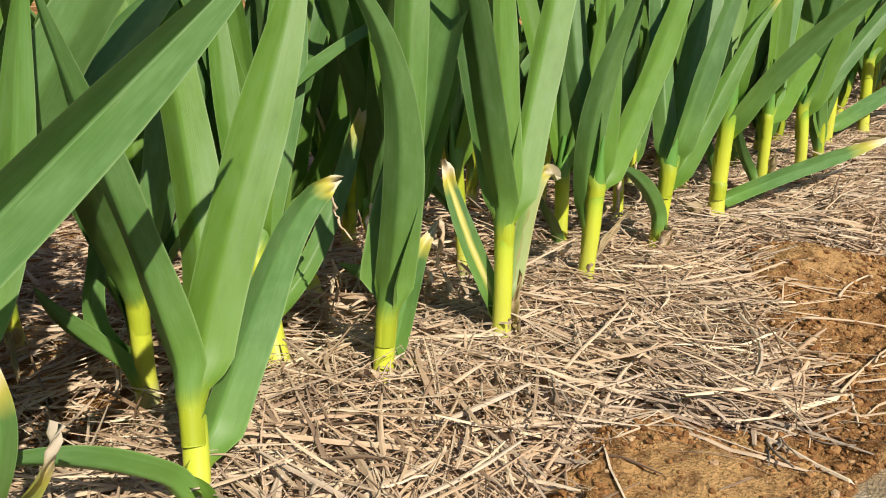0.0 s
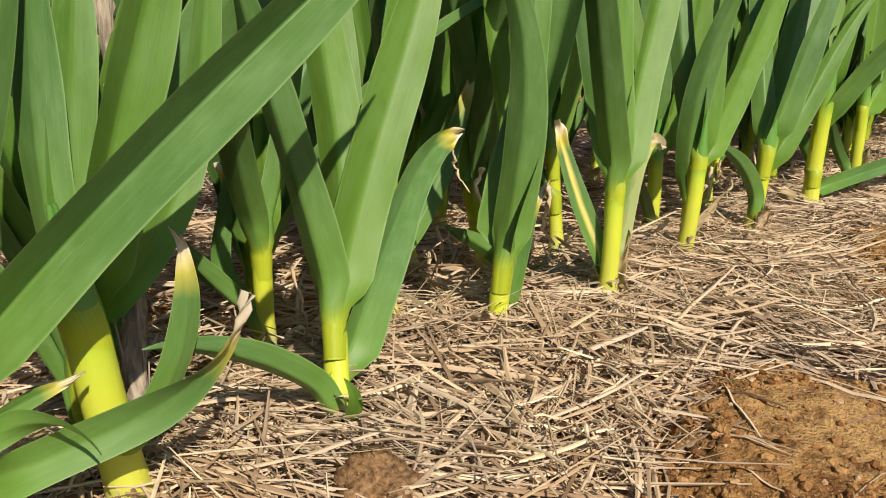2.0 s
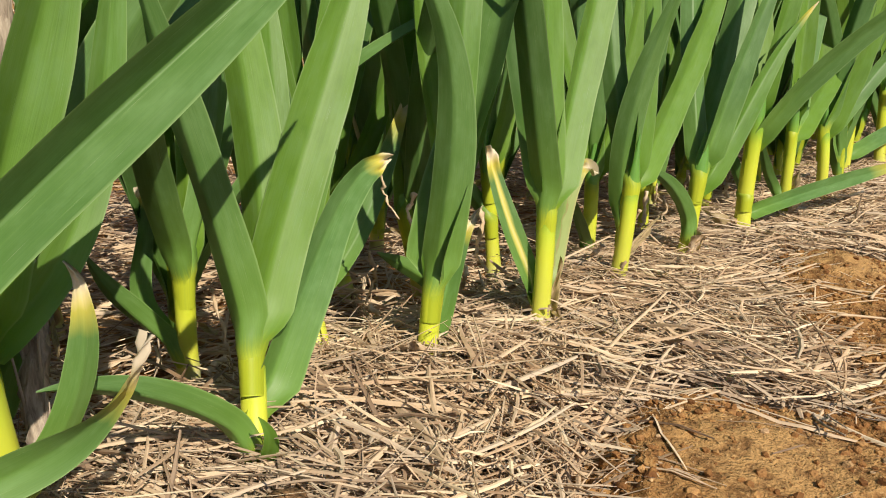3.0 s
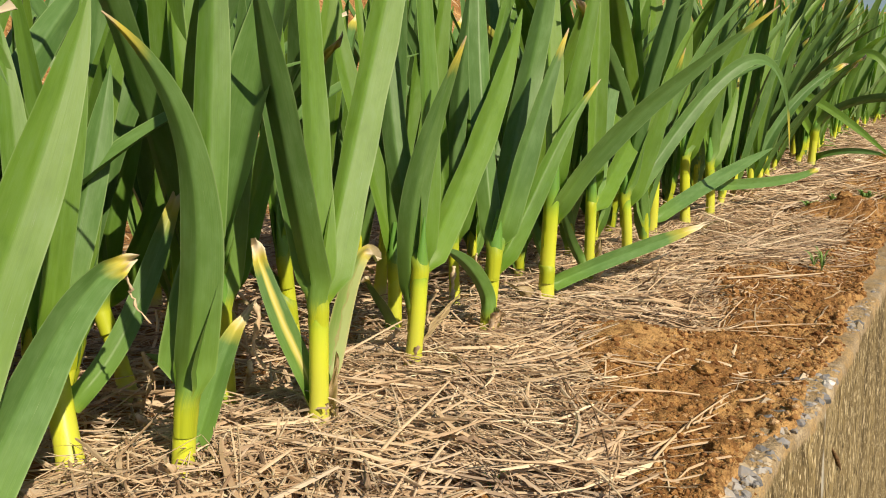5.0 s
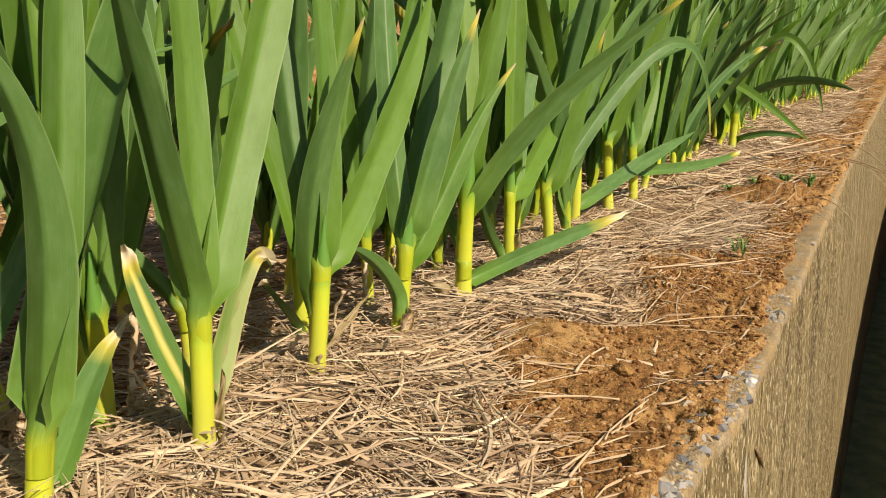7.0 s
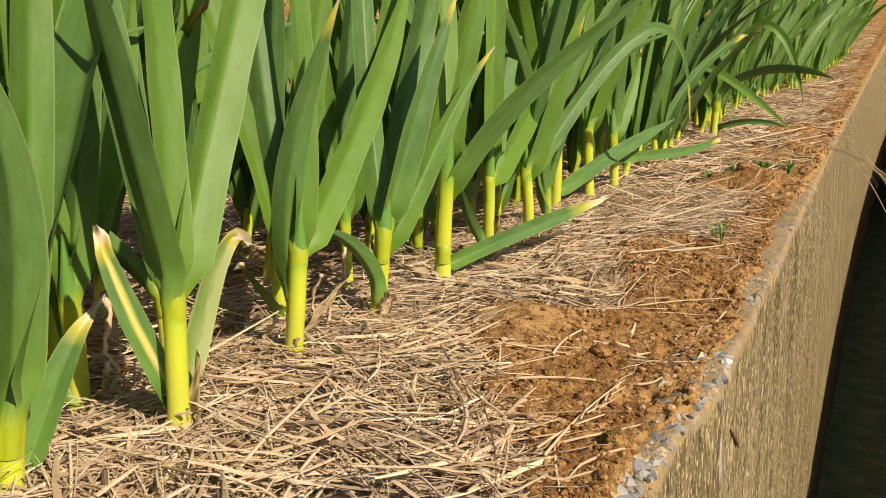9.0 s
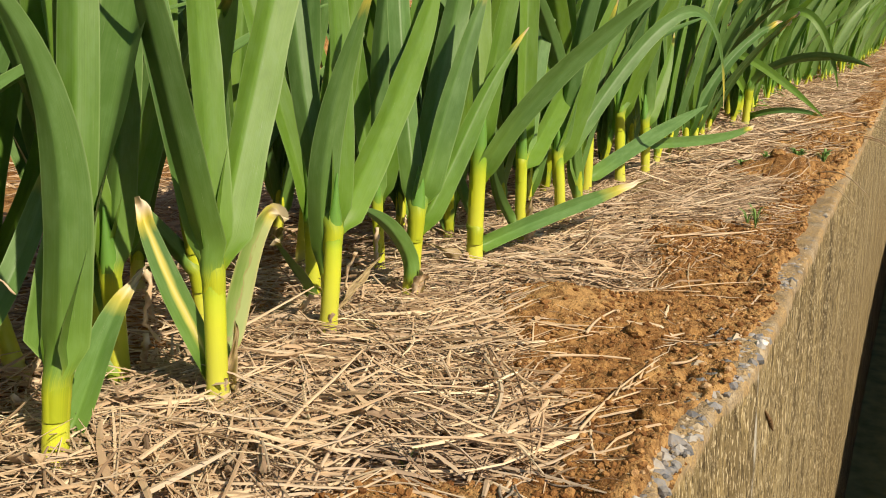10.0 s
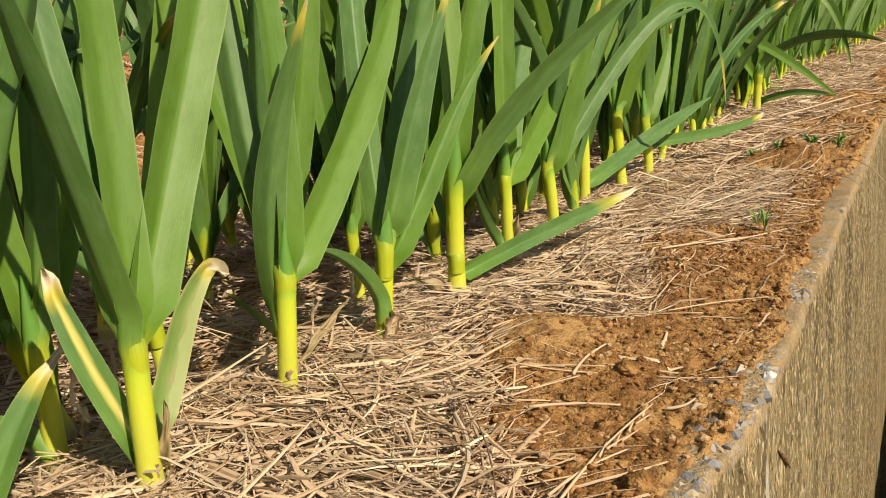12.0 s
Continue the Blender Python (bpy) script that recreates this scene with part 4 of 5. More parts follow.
def straw_layer(count, x0, x1, y0, y1, long, wide, depth, keep=straw_cover):
    x, y = scatter(count, x0, x1, y0, y1, keep)
    flow = 0.55 + 1.3 * vnoise(x, y, 5.0, 31, 2)
    heading = flow + RNG.normal(0, 0.6, len(x))
    heading = np.where(RNG.random(len(x)) < 0.42, RNG.uniform(0, 6.3, len(x)), heading)
    length = RNG.gamma(3.5, long / 3.5, len(x)).clip(0.015, 0.24)
    # few straws reach out over the bare soil
    ex, ey = np.cos(heading) * length * 0.42, np.sin(heading) * length * 0.42
    ends = np.minimum(keep(x + ex, y + ey), keep(x - ex, y - ey))
    stay = (RNG.random(len(x)) < 0.25 + 1.2 * ends) | (keep is not straw_cover)
    x, y, heading, length = x[stay], y[stay], heading[stay], length[stay]
    n = len(x)
    width = (RNG.gamma(4.0, wide / 4.0, n)).clip(0.0007, 0.0045)
    length = np.minimum(length, 1.7 * np.maximum(edge_x(y) - x, 0.012))
    thick = 0.35 + 0.65 * straw_cover(x, y)
    lift = -0.019 + RNG.random(n) ** 1.3 * depth * thick + 0.004 * vnoise(x, y, 12, 33, 2)
    return straw_mesh("straw", x, y, lift, length, width, heading, tilt=0.15)


def straw_thing(me, label):
    tagged(part("straw_mulch", me), label, "straw", "", "stuff")


straw_thing(straw_layer(47000, -0.50, -0.05, -0.05, 1.7, 0.072, 0.0017, 0.032), "loose layer of dry tan straw mulch over the bed")
straw_thing(straw_layer(4200, -0.50, -0.05, -0.05, 1.7, 0.080, 0.0022, 0.031), "broad dry blades and stalks among the straw")
straw_thing(straw_layer(8000, -0.34, 0.02, 0.3, 4.5, 0.058, 0.0016, 0.014, lambda x, y: 0.42 * (1 - 0.8 * packed(x, y)) * sstep(0.025, 0.06, edge_x(y) - x) * sstep(-0.45, 0.4, vnoise(x, y, 8.0, 8, 2))), "scattered thin straws on the bare soil strip")
straw_thing(straw_layer(13000, -0.65, 0.0, 1.7, 5.0, 0.085, 0.0034, 0.028), "dry straw mulch further along the bed")
straw_thing(straw_layer(3000, -0.30, 0.10, 2.2, 6.5, 0.10, 0.0034, 0.026, lambda x, y: 0.5 * sstep(0.03, 0.07, edge_x(y) - x) * sstep(-0.3, 0.35, vnoise(x, y, 5.0, 18, 2))), "loose straws along the far soil strip")
straw_thing(straw_layer(7000, -0.9, 0.3, 5.0, 14.0, 0.15, 0.006, 0.03), "dry straw mulch at the far end of the bed")
straw_thing(straw_layer(24000, -1.3, -0.48, -0.3, 2.6, 0.07, 0.0024, 0.024, lambda x, y: 0.75 + 0 * x), "dry straw between the inner rows of garlic")
straw_thing(straw_layer(24000, -4.2, -1.4, -1.0, 9.0, 0.14, 0.0045, 0.05, lambda x, y: 0.35 + 0.65 * sstep(-0.2, 0.4, vnoise(x, y, 1.6, 41, 2))), "dry grass lying on the bank behind the bed")


# ---- crumbs and clods of soil ----
ICO = None


def ico():
    bm = bmesh.new()
    bmesh.ops.create_icosphere(bm, subdivisions=1, radius=1)
    v = np.array([q.co[:] for q in bm.verts])
    f = np.array([[q.index for q in p.verts] for p in bm.faces])
    bm.free()
    return v, f


ICO = ico()


def lump_mesh(name, x, y, z, size, mat, flat=0.7):
    n = len(x)
    v, f = ICO
    jag = 1 + RNG.uniform(-0.32, 0.32, (n, len(v), 1))
    scale = size[:, None, None] * np.stack([RNG.uniform(0.7, 1.2, n), RNG.uniform(0.7, 1.2, n), np.full(n, flat)], 1)[:, None, :]
    a = RNG.uniform(0, 6.3, n)
    p = v[None] * jag * scale
    px, py = p[..., 0] * np.cos(a)[:, None] - p[..., 1] * np.sin(a)[:, None], p[..., 0] * np.sin(a)[:, None] + p[..., 1] * np.cos(a)[:, None]
    verts = np.stack([px + x[:, None], py + y[:, None], p[..., 2] + z[:, None]], -1)
    tris = (np.arange(n)[:, None, None] * len(v) + f[None]).reshape(-1, 3)
    return np_mesh(name, verts.reshape(-1, 3), None, mat, False, tris)


def crumbs(count, deep, y0, y1, small, big):
    y = RNG.uniform(y0, y1, count)
    x = edge_x(y) - RNG.uniform(0.004, deep, count)
    keep = RNG.random(count) < (1 - 0.95 * straw_cover(x, y)) * (1 - 0.85 * packed(x, y)) * (0.45 + 0.55 * sstep(-0.2, 0.3, vnoise(x, y, 16, 51, 2)))
    x, y = x[keep], y[keep]
    size = small + (big - small) * RNG.random(len(x)) ** 6
    return lump_mesh("soil_crumbs", x, y, soil_z(x, y) + size * 0.2, size, CLOD)


tagged(part("soil_crumbs", crumbs(70000, 0.26, 0.15, 1.7, 0.0004, 0.0036)), "loose crumbs of reddish-brown soil", "soil", "", "stuff")
tagged(part("soil_crumbs", crumbs(10000, 0.28, 1.7, 5.0, 0.0010, 0.0055)), "loose crumbs of soil along the wall further off", "soil", "", "stuff")


def pebbles():
    n = 2200
    y = 0.35 + 2.25 * RNG.random(n) ** 1.5
    u = np.abs(RNG.normal(0.008, 0.012, n)) + 0.002
    keep = RNG.random(n) < sstep(-0.25, 0.35, vnoise(y, y * 0.3, 7, 61, 2))
    y, u = y[keep], u[keep]
    size = 0.001 + 0.0085 * RNG.random(len(y)) ** 4 * sstep(1.6, 0.9, y) + 0.003 * RNG.random(len(y)) ** 2
    x = edge_x(y) - u - size * 0.6
    return lump_mesh("aggregate", x, y, bed_z(0 * y, y) - size * 0.42, size, PEBBLE, 0.7)


def bared_stones():
    n = 90
    y = RNG.uniform(0.55, 0.84, n)
    size = 0.0022 + 0.0052 * RNG.random(n) ** 2
    x = edge_x(y) - 0.004 - 0.024 * RNG.random(n) * sstep(0.86, 0.62, y)
    return lump_mesh("aggregate", x, y, bed_z(0 * y, y) - size * 0.30, size, PEBBLE, 0.75)


tagged(part("aggregate", bared_stones()), "blue-grey stones set in the broken concrete edge", "pebbles", "", "stuff")
tagged(part("aggregate", pebbles()), "grey pebbles bared along the worn concrete edge", "pebbles", "", "stuff")


# ---- more garlic, grown by rule ----
def random_leaves(rng, height, spread, heading, count=7, low=0.18):
    """Leaves in two ranks, the upper ones steeper."""
    out = []
    for i in range(count):
        k = i / (count - 1)
        az = heading + (180 if i % 2 else 0) + rng.uniform(-28, 28)
        length = (0.26 + 0.16 * np.sin(np.pi * (0.25 + 0.7 * k))) * rng.uniform(0.85, 1.12) * height
        lean = math.radians(spread * (1.15 - 0.8 * k) * rng.uniform(0.6, 1.3))
        sag = rng.uniform(0.0, 0.5) * (1 - 0.6 * k) + (0.7 if rng.random() < 0.05 else 0)
        a = math.radians(az)
        h = np.array([math.cos(a), math.sin(a), 0])
        up = np.array([0, 0, 1.0])
        d0 = h * math.sin(lean * 0.55) + up * math.cos(lean * 0.55)
        d1 = h * math.sin(lean * 1.2) + up * math.cos(lean * 1.2)
        d2 = h * math.sin(lean * 1.2 + sag) + up * math.cos(lean * 1.2 + sag)
        c1 = d0 * length * 0.34
        c2 = c1 + d1 * length * 0.33
        tip = c2 + d2 * length * 0.33 + np.array([rng.normal(0.0, 0.07), rng.normal(0.0, 0.07), -0.02]) * length
        style = ("blu" if k < 0.55 else "nor") if rng.random() > 0.08 else ("yel" if rng.random() < 0.6 else "drt")
        if i == 0 and rng.random() < 0.35:
            style = "drt"
        if i == 0:
            for _ in range(int(rng.integers(0, 3))):
                b = rng.uniform(0, 6.28)
                g = np.array([math.cos(b), math.sin(b), 0])
                reach = rng.uniform(0.03, 0.09)
                out.append((0.06, tuple(g * reach * 0.3 + up * 0.02), tuple(g * reach * 0.7 + up * rng.uniform(0.0, 0.03)), tuple(g * reach + up * rng.uniform(-0.01, 0.02)), rng.uniform(0.006, 0.013), math.degrees(b) + 180, "dry"))
        out.append((low + (0.97 - low) * k, tuple(c1), tuple(c2), tuple(tip), rng.uniform(0.023, 0.034) * (0.8 + 0.3 * np.sin(np.pi * k)), (az + 180 + rng.uniform(-30, 30)) if rng.random() < 0.2 else rng.normal(-42, 30) + (180 if rng.random() < 0.3 else 0), style))
    return out


LABELS = ("tall green garlic plant with upright leaves rising from straw", "green garlic plant with spreading strap leaves in straw mulch",
          "green garlic plant with a few yellowed leaf tips", "sturdy garlic plant with folded green leaves")


def row_spots():
    """Places of the plants in the rows that are left, from the near end of the bed to the far one."""
    rng = np.random.default_rng(21)
    spots = []
    for r, x in enumerate((-0.395, -0.505, -0.63, -0.76, -0.90)):
        y = -1.1 + 0.06 * (r % 2)
        while y < 15.0:
            px, py = x + rng.normal(0, 0.012) + float(np.interp(y, (4.2, 5.1, 5.95, 7.7, 12.0), (0, 0.13, 0.25, 0.40, 0.62))), y + rng.normal(0, 0.012)
            if all((px - q[0]) ** 2 + (py - q[1]) ** 2 > (0.09 if r < 2 else 0.06) ** 2 for q in PLACES):
                if r < 2 or y > 4 or rng.random() > 0.18:
                    spots.append((px, py))
            y += 0.128 + 0.012 * rng.random()
    return spots


SPOTS = row_spots()
near = [p for p in SPOTS if p[1] < 3.0]
far = [p for p in SPOTS if p[1] >= 3.0]
rng = np.random.default_rng(33)
VARIANTS = []
for i in range(10):
    px, py = near.pop(int(rng.integers(len(near))))
    axis = (rng.normal(0, 0.008), rng.normal(0, 0.008), rng.uniform(0.07, 0.105))
    ob = garlic((px, py, float(bed_z(px, py))), axis, rng.uniform(0.0065, 0.0085), random_leaves(rng, rng.uniform(1.1, 1.4), rng.uniform(17, 30), rng.uniform(0, 180), 8), LABELS[i % 4])
    VARIANTS.append(ob)
for px, py in near:
    ob = VARIANTS[int(rng.integers(len(VARIANTS)))]
    k = rng.uniform(0.9, 1.12)
    turn = Matrix.Translation((px, py, float(bed_z(px, py)))) @ Matrix.Rotation(rng.uniform(-0.5, 0.5) + (math.pi if rng.random() < 0.5 else 0), 4, "Z") @ Matrix.Scale(k, 4)
    copy_thing(ob, turn)


def far_plants():
    """The far rows, too many to count, in one mesh a part."""
    rng = np.random.default_rng(44)
    blades, quads, along, across, reach, count = [], [], [], [], [], 0
    segs, m = 9, 3
    v = np.array([-1.0, 0.0, 1.0])
    stems = []
    for px, py in far:
        z = float(bed_z(px, py))
        stems.append((px, py, z, rng.normal(0, 0.014), rng.normal(0, 0.014), rng.uniform(0.07, 0.14)))
        for k, c1, c2, tip, width, face, style in random_leaves(rng, rng.uniform(1.12, 1.5), rng.uniform(10, 26), rng.uniform(0, 180), 6):
            p0 = np.array([px, py, z + 0.11 * k])
            t = np.linspace(0, 1, segs + 1)[:, None]
            c = p0 + 3 * t * (1 - t) ** 2 * np.array(c1) + 3 * t * t * (1 - t) * np.array(c2) + t ** 3 * np.array(tip)
            tan = np.gradient(c, axis=0)
            f = np.array([math.cos(math.radians(face)), math.sin(math.radians(face)), 0.3])
            w = np.cross(tan, f)
            w /= np.linalg.norm(w, axis=1)[:, None]
            nrm = np.cross(w, tan / np.linalg.norm(tan, axis=1)[:, None])
            s = t[:, 0]
            half = 0.80 * width * (0.6 + 0.4 * sstep(0, 0.25, s)) * (1 - 0.95 * np.clip((s - 0.5) / 0.5, 0, 1) ** 1.9)
            blades.append((c[:, None] + (half[:, None] * v)[..., None] * w[:, None] + (half[:, None] * np.abs(v) * 0.45)[..., None] * nrm[:, None]).reshape(-1, 3))
            quads.append(grid_quads(segs + 1, m) + count)
            count += (segs + 1) * m
            along.append(np.repeat(s, m)), across.append(np.tile(v, segs + 1)), reach.append(np.repeat(s * 0.35 + 0.02, m))
    me = np_mesh("far_garlic", np.concatenate(blades), np.concatenate(quads), LEAF["far"], True)
    for name, data in (("along", along), ("across", across), ("reach", reach)):
        float_attribute(me, name, np.concatenate(data))
    tagged(part("far_garlic", me), "distant rows of green garlic leaves", "garlic plants", "", "stuff")
    a = np.linspace(0, 2 * np.pi, 6, endpoint=False)
    ring = np.stack([np.cos(a), np.sin(a), 0 * a], -1) * 0.0075
    st = np.array(stems)
    foot, top = st[:, :3], st[:, :3] + st[:, 3:]
    verts = np.stack([foot[:, None] + ring + np.array([0, 0, -0.01]), top[:, None] + ring * 0.8], 1).reshape(-1, 3)
    qs = (np.arange(len(st))[:, None, None] * 12 + grid_quads(2, 6, True)[None]).reshape(-1, 4)
    me = np_mesh("far_stems", verts, qs, STEM, True)
    float_attribute(me, "along", np.tile(np.repeat([0.1, 0.9], 6), len(st)))
    float_attribute(me, "reach", np.tile(np.repeat([0.0, 0.1], 6), len(st)))
    tagged(part("far_stems", me), "distant yellow-green garlic stems", "garlic plants", "", "stuff")


far_plants()


# ---- dead stalk, stones, loose stalks and weeds ----
def tube_mesh(name, pts, radii, mat, sides=7, ragged=0.0, seed=0):
    pts, radii = np.array(pts, float), np.array(radii, float)
    rng = np.random.default_rng(seed)
    tan = np.gradient(pts, axis=0)
    tan /= np.linalg.norm(tan, axis=1)[:, None]
    side = np.cross(tan, np.array([0.31, 0.17, 0.93]) if abs(tan[0, 2]) < 0.8 else np.array([0.9, 0.4, 0.1]))
    side /= np.linalg.norm(side, axis=1)[:, None]
    up = np.cross(tan, side)
    a = np.linspace(0, 2 * np.pi, sides, endpoint=False)
    r = radii[:, None] * (1 + ragged * rng.uniform(-1, 1, (len(pts), sides)))
    v = pts[:, None] + (r * np.cos(a))[..., None] * side[:, None] + (r * np.sin(a))[..., None] * up[:, None]
    n = len(pts)
    verts = np.concatenate([v.reshape(-1, 3), pts[:1], pts[-1:]])
    caps = [[(j + 1) % sides, j, n * sides] for j in range(sides)] + [[(n - 1) * sides + j, (n - 1) * sides + (j + 1) % sides, n * sides + 1] for j in range(sides)]
    return np_mesh(name, verts, grid_quads(n, sides, True), mat, True, caps)


def dead_stalk():
    t = np.linspace(0, 1, 60)
    pts = np.stack([-0.443 - 0.082 * t + 0.002 * np.sin(t * 21), 0.177 + 0.040 * t + 0.002 * np.cos(t * 17), -0.03 + 0.32 * t], 1)
    stalk = part("dead_stalk", tube_mesh("dead_stalk", pts, 0.0066 * (1 - 0.25 * t) * (1 + 0.10 * np.sin(t * 33)), DEAD_STALK, 16, 0.30, 3))
    tagged(stalk, "upright grey-brown dead plant stalk with peeling fibres", "stalk")
    for i in range(16):
        k = 0.06 + 0.055 * i
        c = pts[int(k * 59)]
        s = np.linspace(0, 1, 7)
        a = i * 2.3
        fib = np.stack([c[0] + (0.0048 + 0.006 * s ** 2) * math.cos(a), c[1] + (0.0048 + 0.006 * s ** 2) * math.sin(a), c[2] + 0.06 * s], 1)
        part("fibre", tube_mesh("fibre", fib, 0.0011 * (1 - 0.7 * s), DEAD_STALK, 5, 0.2, i), stalk)


dead_stalk()


def rock(name, place, size, mat, label, category, seed=0, flat=0.65):
    bm = bmesh.new()
    bmesh.ops.create_icosphere(bm, subdivisions=4, radius=1)
    off = Vector((seed * 3.1, seed * 1.7, seed))
    for q in bm.verts:
        n = q.co.normalized()
        d = 1 + 0.34 * noise.noise(n * 1.5 + off) + 0.20 * noise.noise(n * 4 + off) + 0.09 * noise.noise(n * 11 + off) + 0.03 * noise.noise(n * 26 + off)
        q.co = Vector((n.x * size[0], n.y * size[1], n.z * size[2] if len(size) > 2 else n.z * size[0] * flat)) * d
    for f in bm.faces:
        f.smooth = True
    me = bpy.data.meshes.new(name)
    bm.to_mesh(me)
    bm.free()
    me.materials.append(mat)
    ob = part(name, me)
    ob.location = place
    return tagged(ob, label, category)


rock("stone", (-0.309, 0.232, 0.003), (0.025, 0.020, 0.015), STONE, "rounded brown stone lying in the straw", "stone", 2)
CLOD_LABEL = "lump of dried reddish-brown soil on the bed's edge"
for i, (x, y, r) in enumerate(((-0.118, 0.652, 0.014), (-0.172, 0.818, 0.014), (-0.200, 0.762, 0.009), (-0.099, 0.634, 0.008), (-0.116, 0.797, 0.007), (-0.219, 0.399, 0.010), (-0.188, 0.350, 0.009),
                               (-0.275, 0.259, 0.010), (-0.16, 0.73, 0.007), (-0.14, 0.90, 0.009), (-0.13, 1.02, 0.010), (-0.19, 1.10, 0.009), (-0.14, 1.18, 0.011), (-0.21, 1.86, 0.022),
                               (-0.16, 1.83, 0.020), (-0.10, 1.88, 0.018), (-0.23, 2.3, 0.022), (-0.10, 2.35, 0.02), (-0.09, 0.76, 0.006), (-0.105, 0.86, 0.006), (-0.15, 0.58, 0.008))):
    r *= 0.68
    rock("soil_clod", (x, y, float(soil_z(x, y)) + r * 0.15), (r, r * 0.85), SOIL, CLOD_LABEL, "soil clod", i + 4)


def stalk(a, b, width, lift=(0.006, 0.006), bow=0.006, label="single pale dry straw lying on the soil", seed=0, mat=None):
    t = np.linspace(0, 1, 12)
    a, b = np.array(a), np.array(b)
    d = b - a
    side = np.array([-d[1], d[0]]) / (np.linalg.norm(d) + 1e-9)
    rng = np.random.default_rng(seed + 70)
    xy = a + t[:, None] * d + side * (bow * np.sin(np.pi * t))[:, None]
    z0, z1 = float(soil_z(a[0], a[1])) + lift[0], float(soil_z(b[0], b[1])) + lift[1]
    z = z0 + (z1 - z0) * t - 0.004
    z = z + 0.75 * max(0.0, float((soil_z(xy[:, 0], xy[:, 1]) + width * 0.4 - z).max()))
    pts = np.concatenate([xy, z[:, None]], 1)
    ob = part("dry_straw", tube_mesh("dry_straw", pts, width * 0.38 * (1 - 0.45 * t), mat or STRAW, 6, 0.12, seed))
    return tagged(ob, label, "straw", "loose long straws")


for i, (a, b, w) in enumerate((((-0.289, 0.941), (-0.144, 0.968), 0.0026),
                               ((-0.262, 0.930), (-0.186, 0.947), 0.0022),
                               ((-0.175, 0.968), (-0.096, 1.031), 0.0022),
                               ((-0.274, 1.112), (-0.205, 1.146), 0.0026),
                               ((-0.217, 0.727), (-0.160, 0.757), 0.0036),
                               ((-0.130, 0.763), (-0.113, 0.779), 0.0034),
                               ((-0.164, 0.627), (-0.136, 0.694), 0.0030),
                               ((-0.212, 0.621), (-0.150, 0.612), 0.0042),
                               ((-0.216, 0.628), (-0.158, 0.621), 0.0034),
                               ((-0.271, 0.611), (-0.151, 0.657), 0.0026),
                               ((-0.207, 0.792), (-0.198, 0.847), 0.0038),
                               ((-0.150, 0.818), (-0.088, 0.834), 0.0022),
                               ((-0.258, 0.783), (-0.188, 0.813), 0.0022),
                               ((-0.262, 0.790), (-0.192, 0.806), 0.0024),
                               ((-0.266, 0.717), (-0.201, 0.790), 0.0024),
                               ((-0.192, 1.087), (-0.190, 1.163), 0.0026),
                               ((-0.227, 1.155), (-0.142, 1.260), 0.0036),
                               ((-0.300, 1.151), (-0.157, 1.227), 0.0030),
                               ((-0.294, 0.834), (-0.287, 0.936), 0.0026),
                               ((-0.182, 1.178), (-0.110, 1.328), 0.0034),
                               ((-0.237, 0.519), (-0.190, 0.575), 0.0028),
                               ((-0.299, 0.323), (-0.208, 0.335), 0.0032),
                               ((-0.268, 0.419), (-0.222, 0.500), 0.0030),
                               ((-0.386, 0.532), (-0.425, 0.658), 0.0040),
                               ((-0.249, 2.468), (0.030, 3.300), 0.0075),
                               ((-0.200, 2.550), (0.020, 2.950), 0.0060))):
    stalk(a, b, w, bow=0.004 * (-1) ** i, seed=i)


def seed_head(a, b):
    """A dry grass stalk with a branched head."""
    ob = stalk(a, b, 0.0030, (0.006, 0.010), 0.004, "dry grass stalk with a branched seed head", 40)
    a, b = np.array(a), np.array(b)
    d = (b - a) / np.linalg.norm(b - a)
    side = np.array([-d[1], d[0]])
    for i in range(7):
        k = 0.40 + 0.08 * i
        p = a + (b - a) * k
        e = p + d * 0.020 + side * 0.004 * (-1) ** i
        z = float(soil_z(p[0], p[1])) + 0.005
        t = np.linspace(0, 1, 5)[:, None]
        part("twig", tube_mesh("twig", np.concatenate([p + (e - p) * t, z + 0.001 * t], 1), 0.0008 * (1.2 - t[:, 0]), STRAW, 5, 0.2, i), ob)


seed_head((-0.156, 0.618), (-0.137, 0.754))
for i, (a, b, w) in enumerate((((-0.262, 0.690), (-0.178, 0.548), 0.0028), ((-0.180, 0.556), (-0.146, 0.492), 0.0034), ((-0.188, 0.560), (-0.160, 0.505), 0.0026),
                               ((-0.174, 0.575), (-0.150, 0.512), 0.0022), ((-0.196, 0.548), (-0.158, 0.486), 0.0020), ((-0.160, 0.560), (-0.128, 0.548), 0.0022))):
    stalk(a, b, w, bow=0.007 * (-1) ** i, label="dark brown withered strand lying on the soil", seed=60 + i, mat=DEAD_STALK)


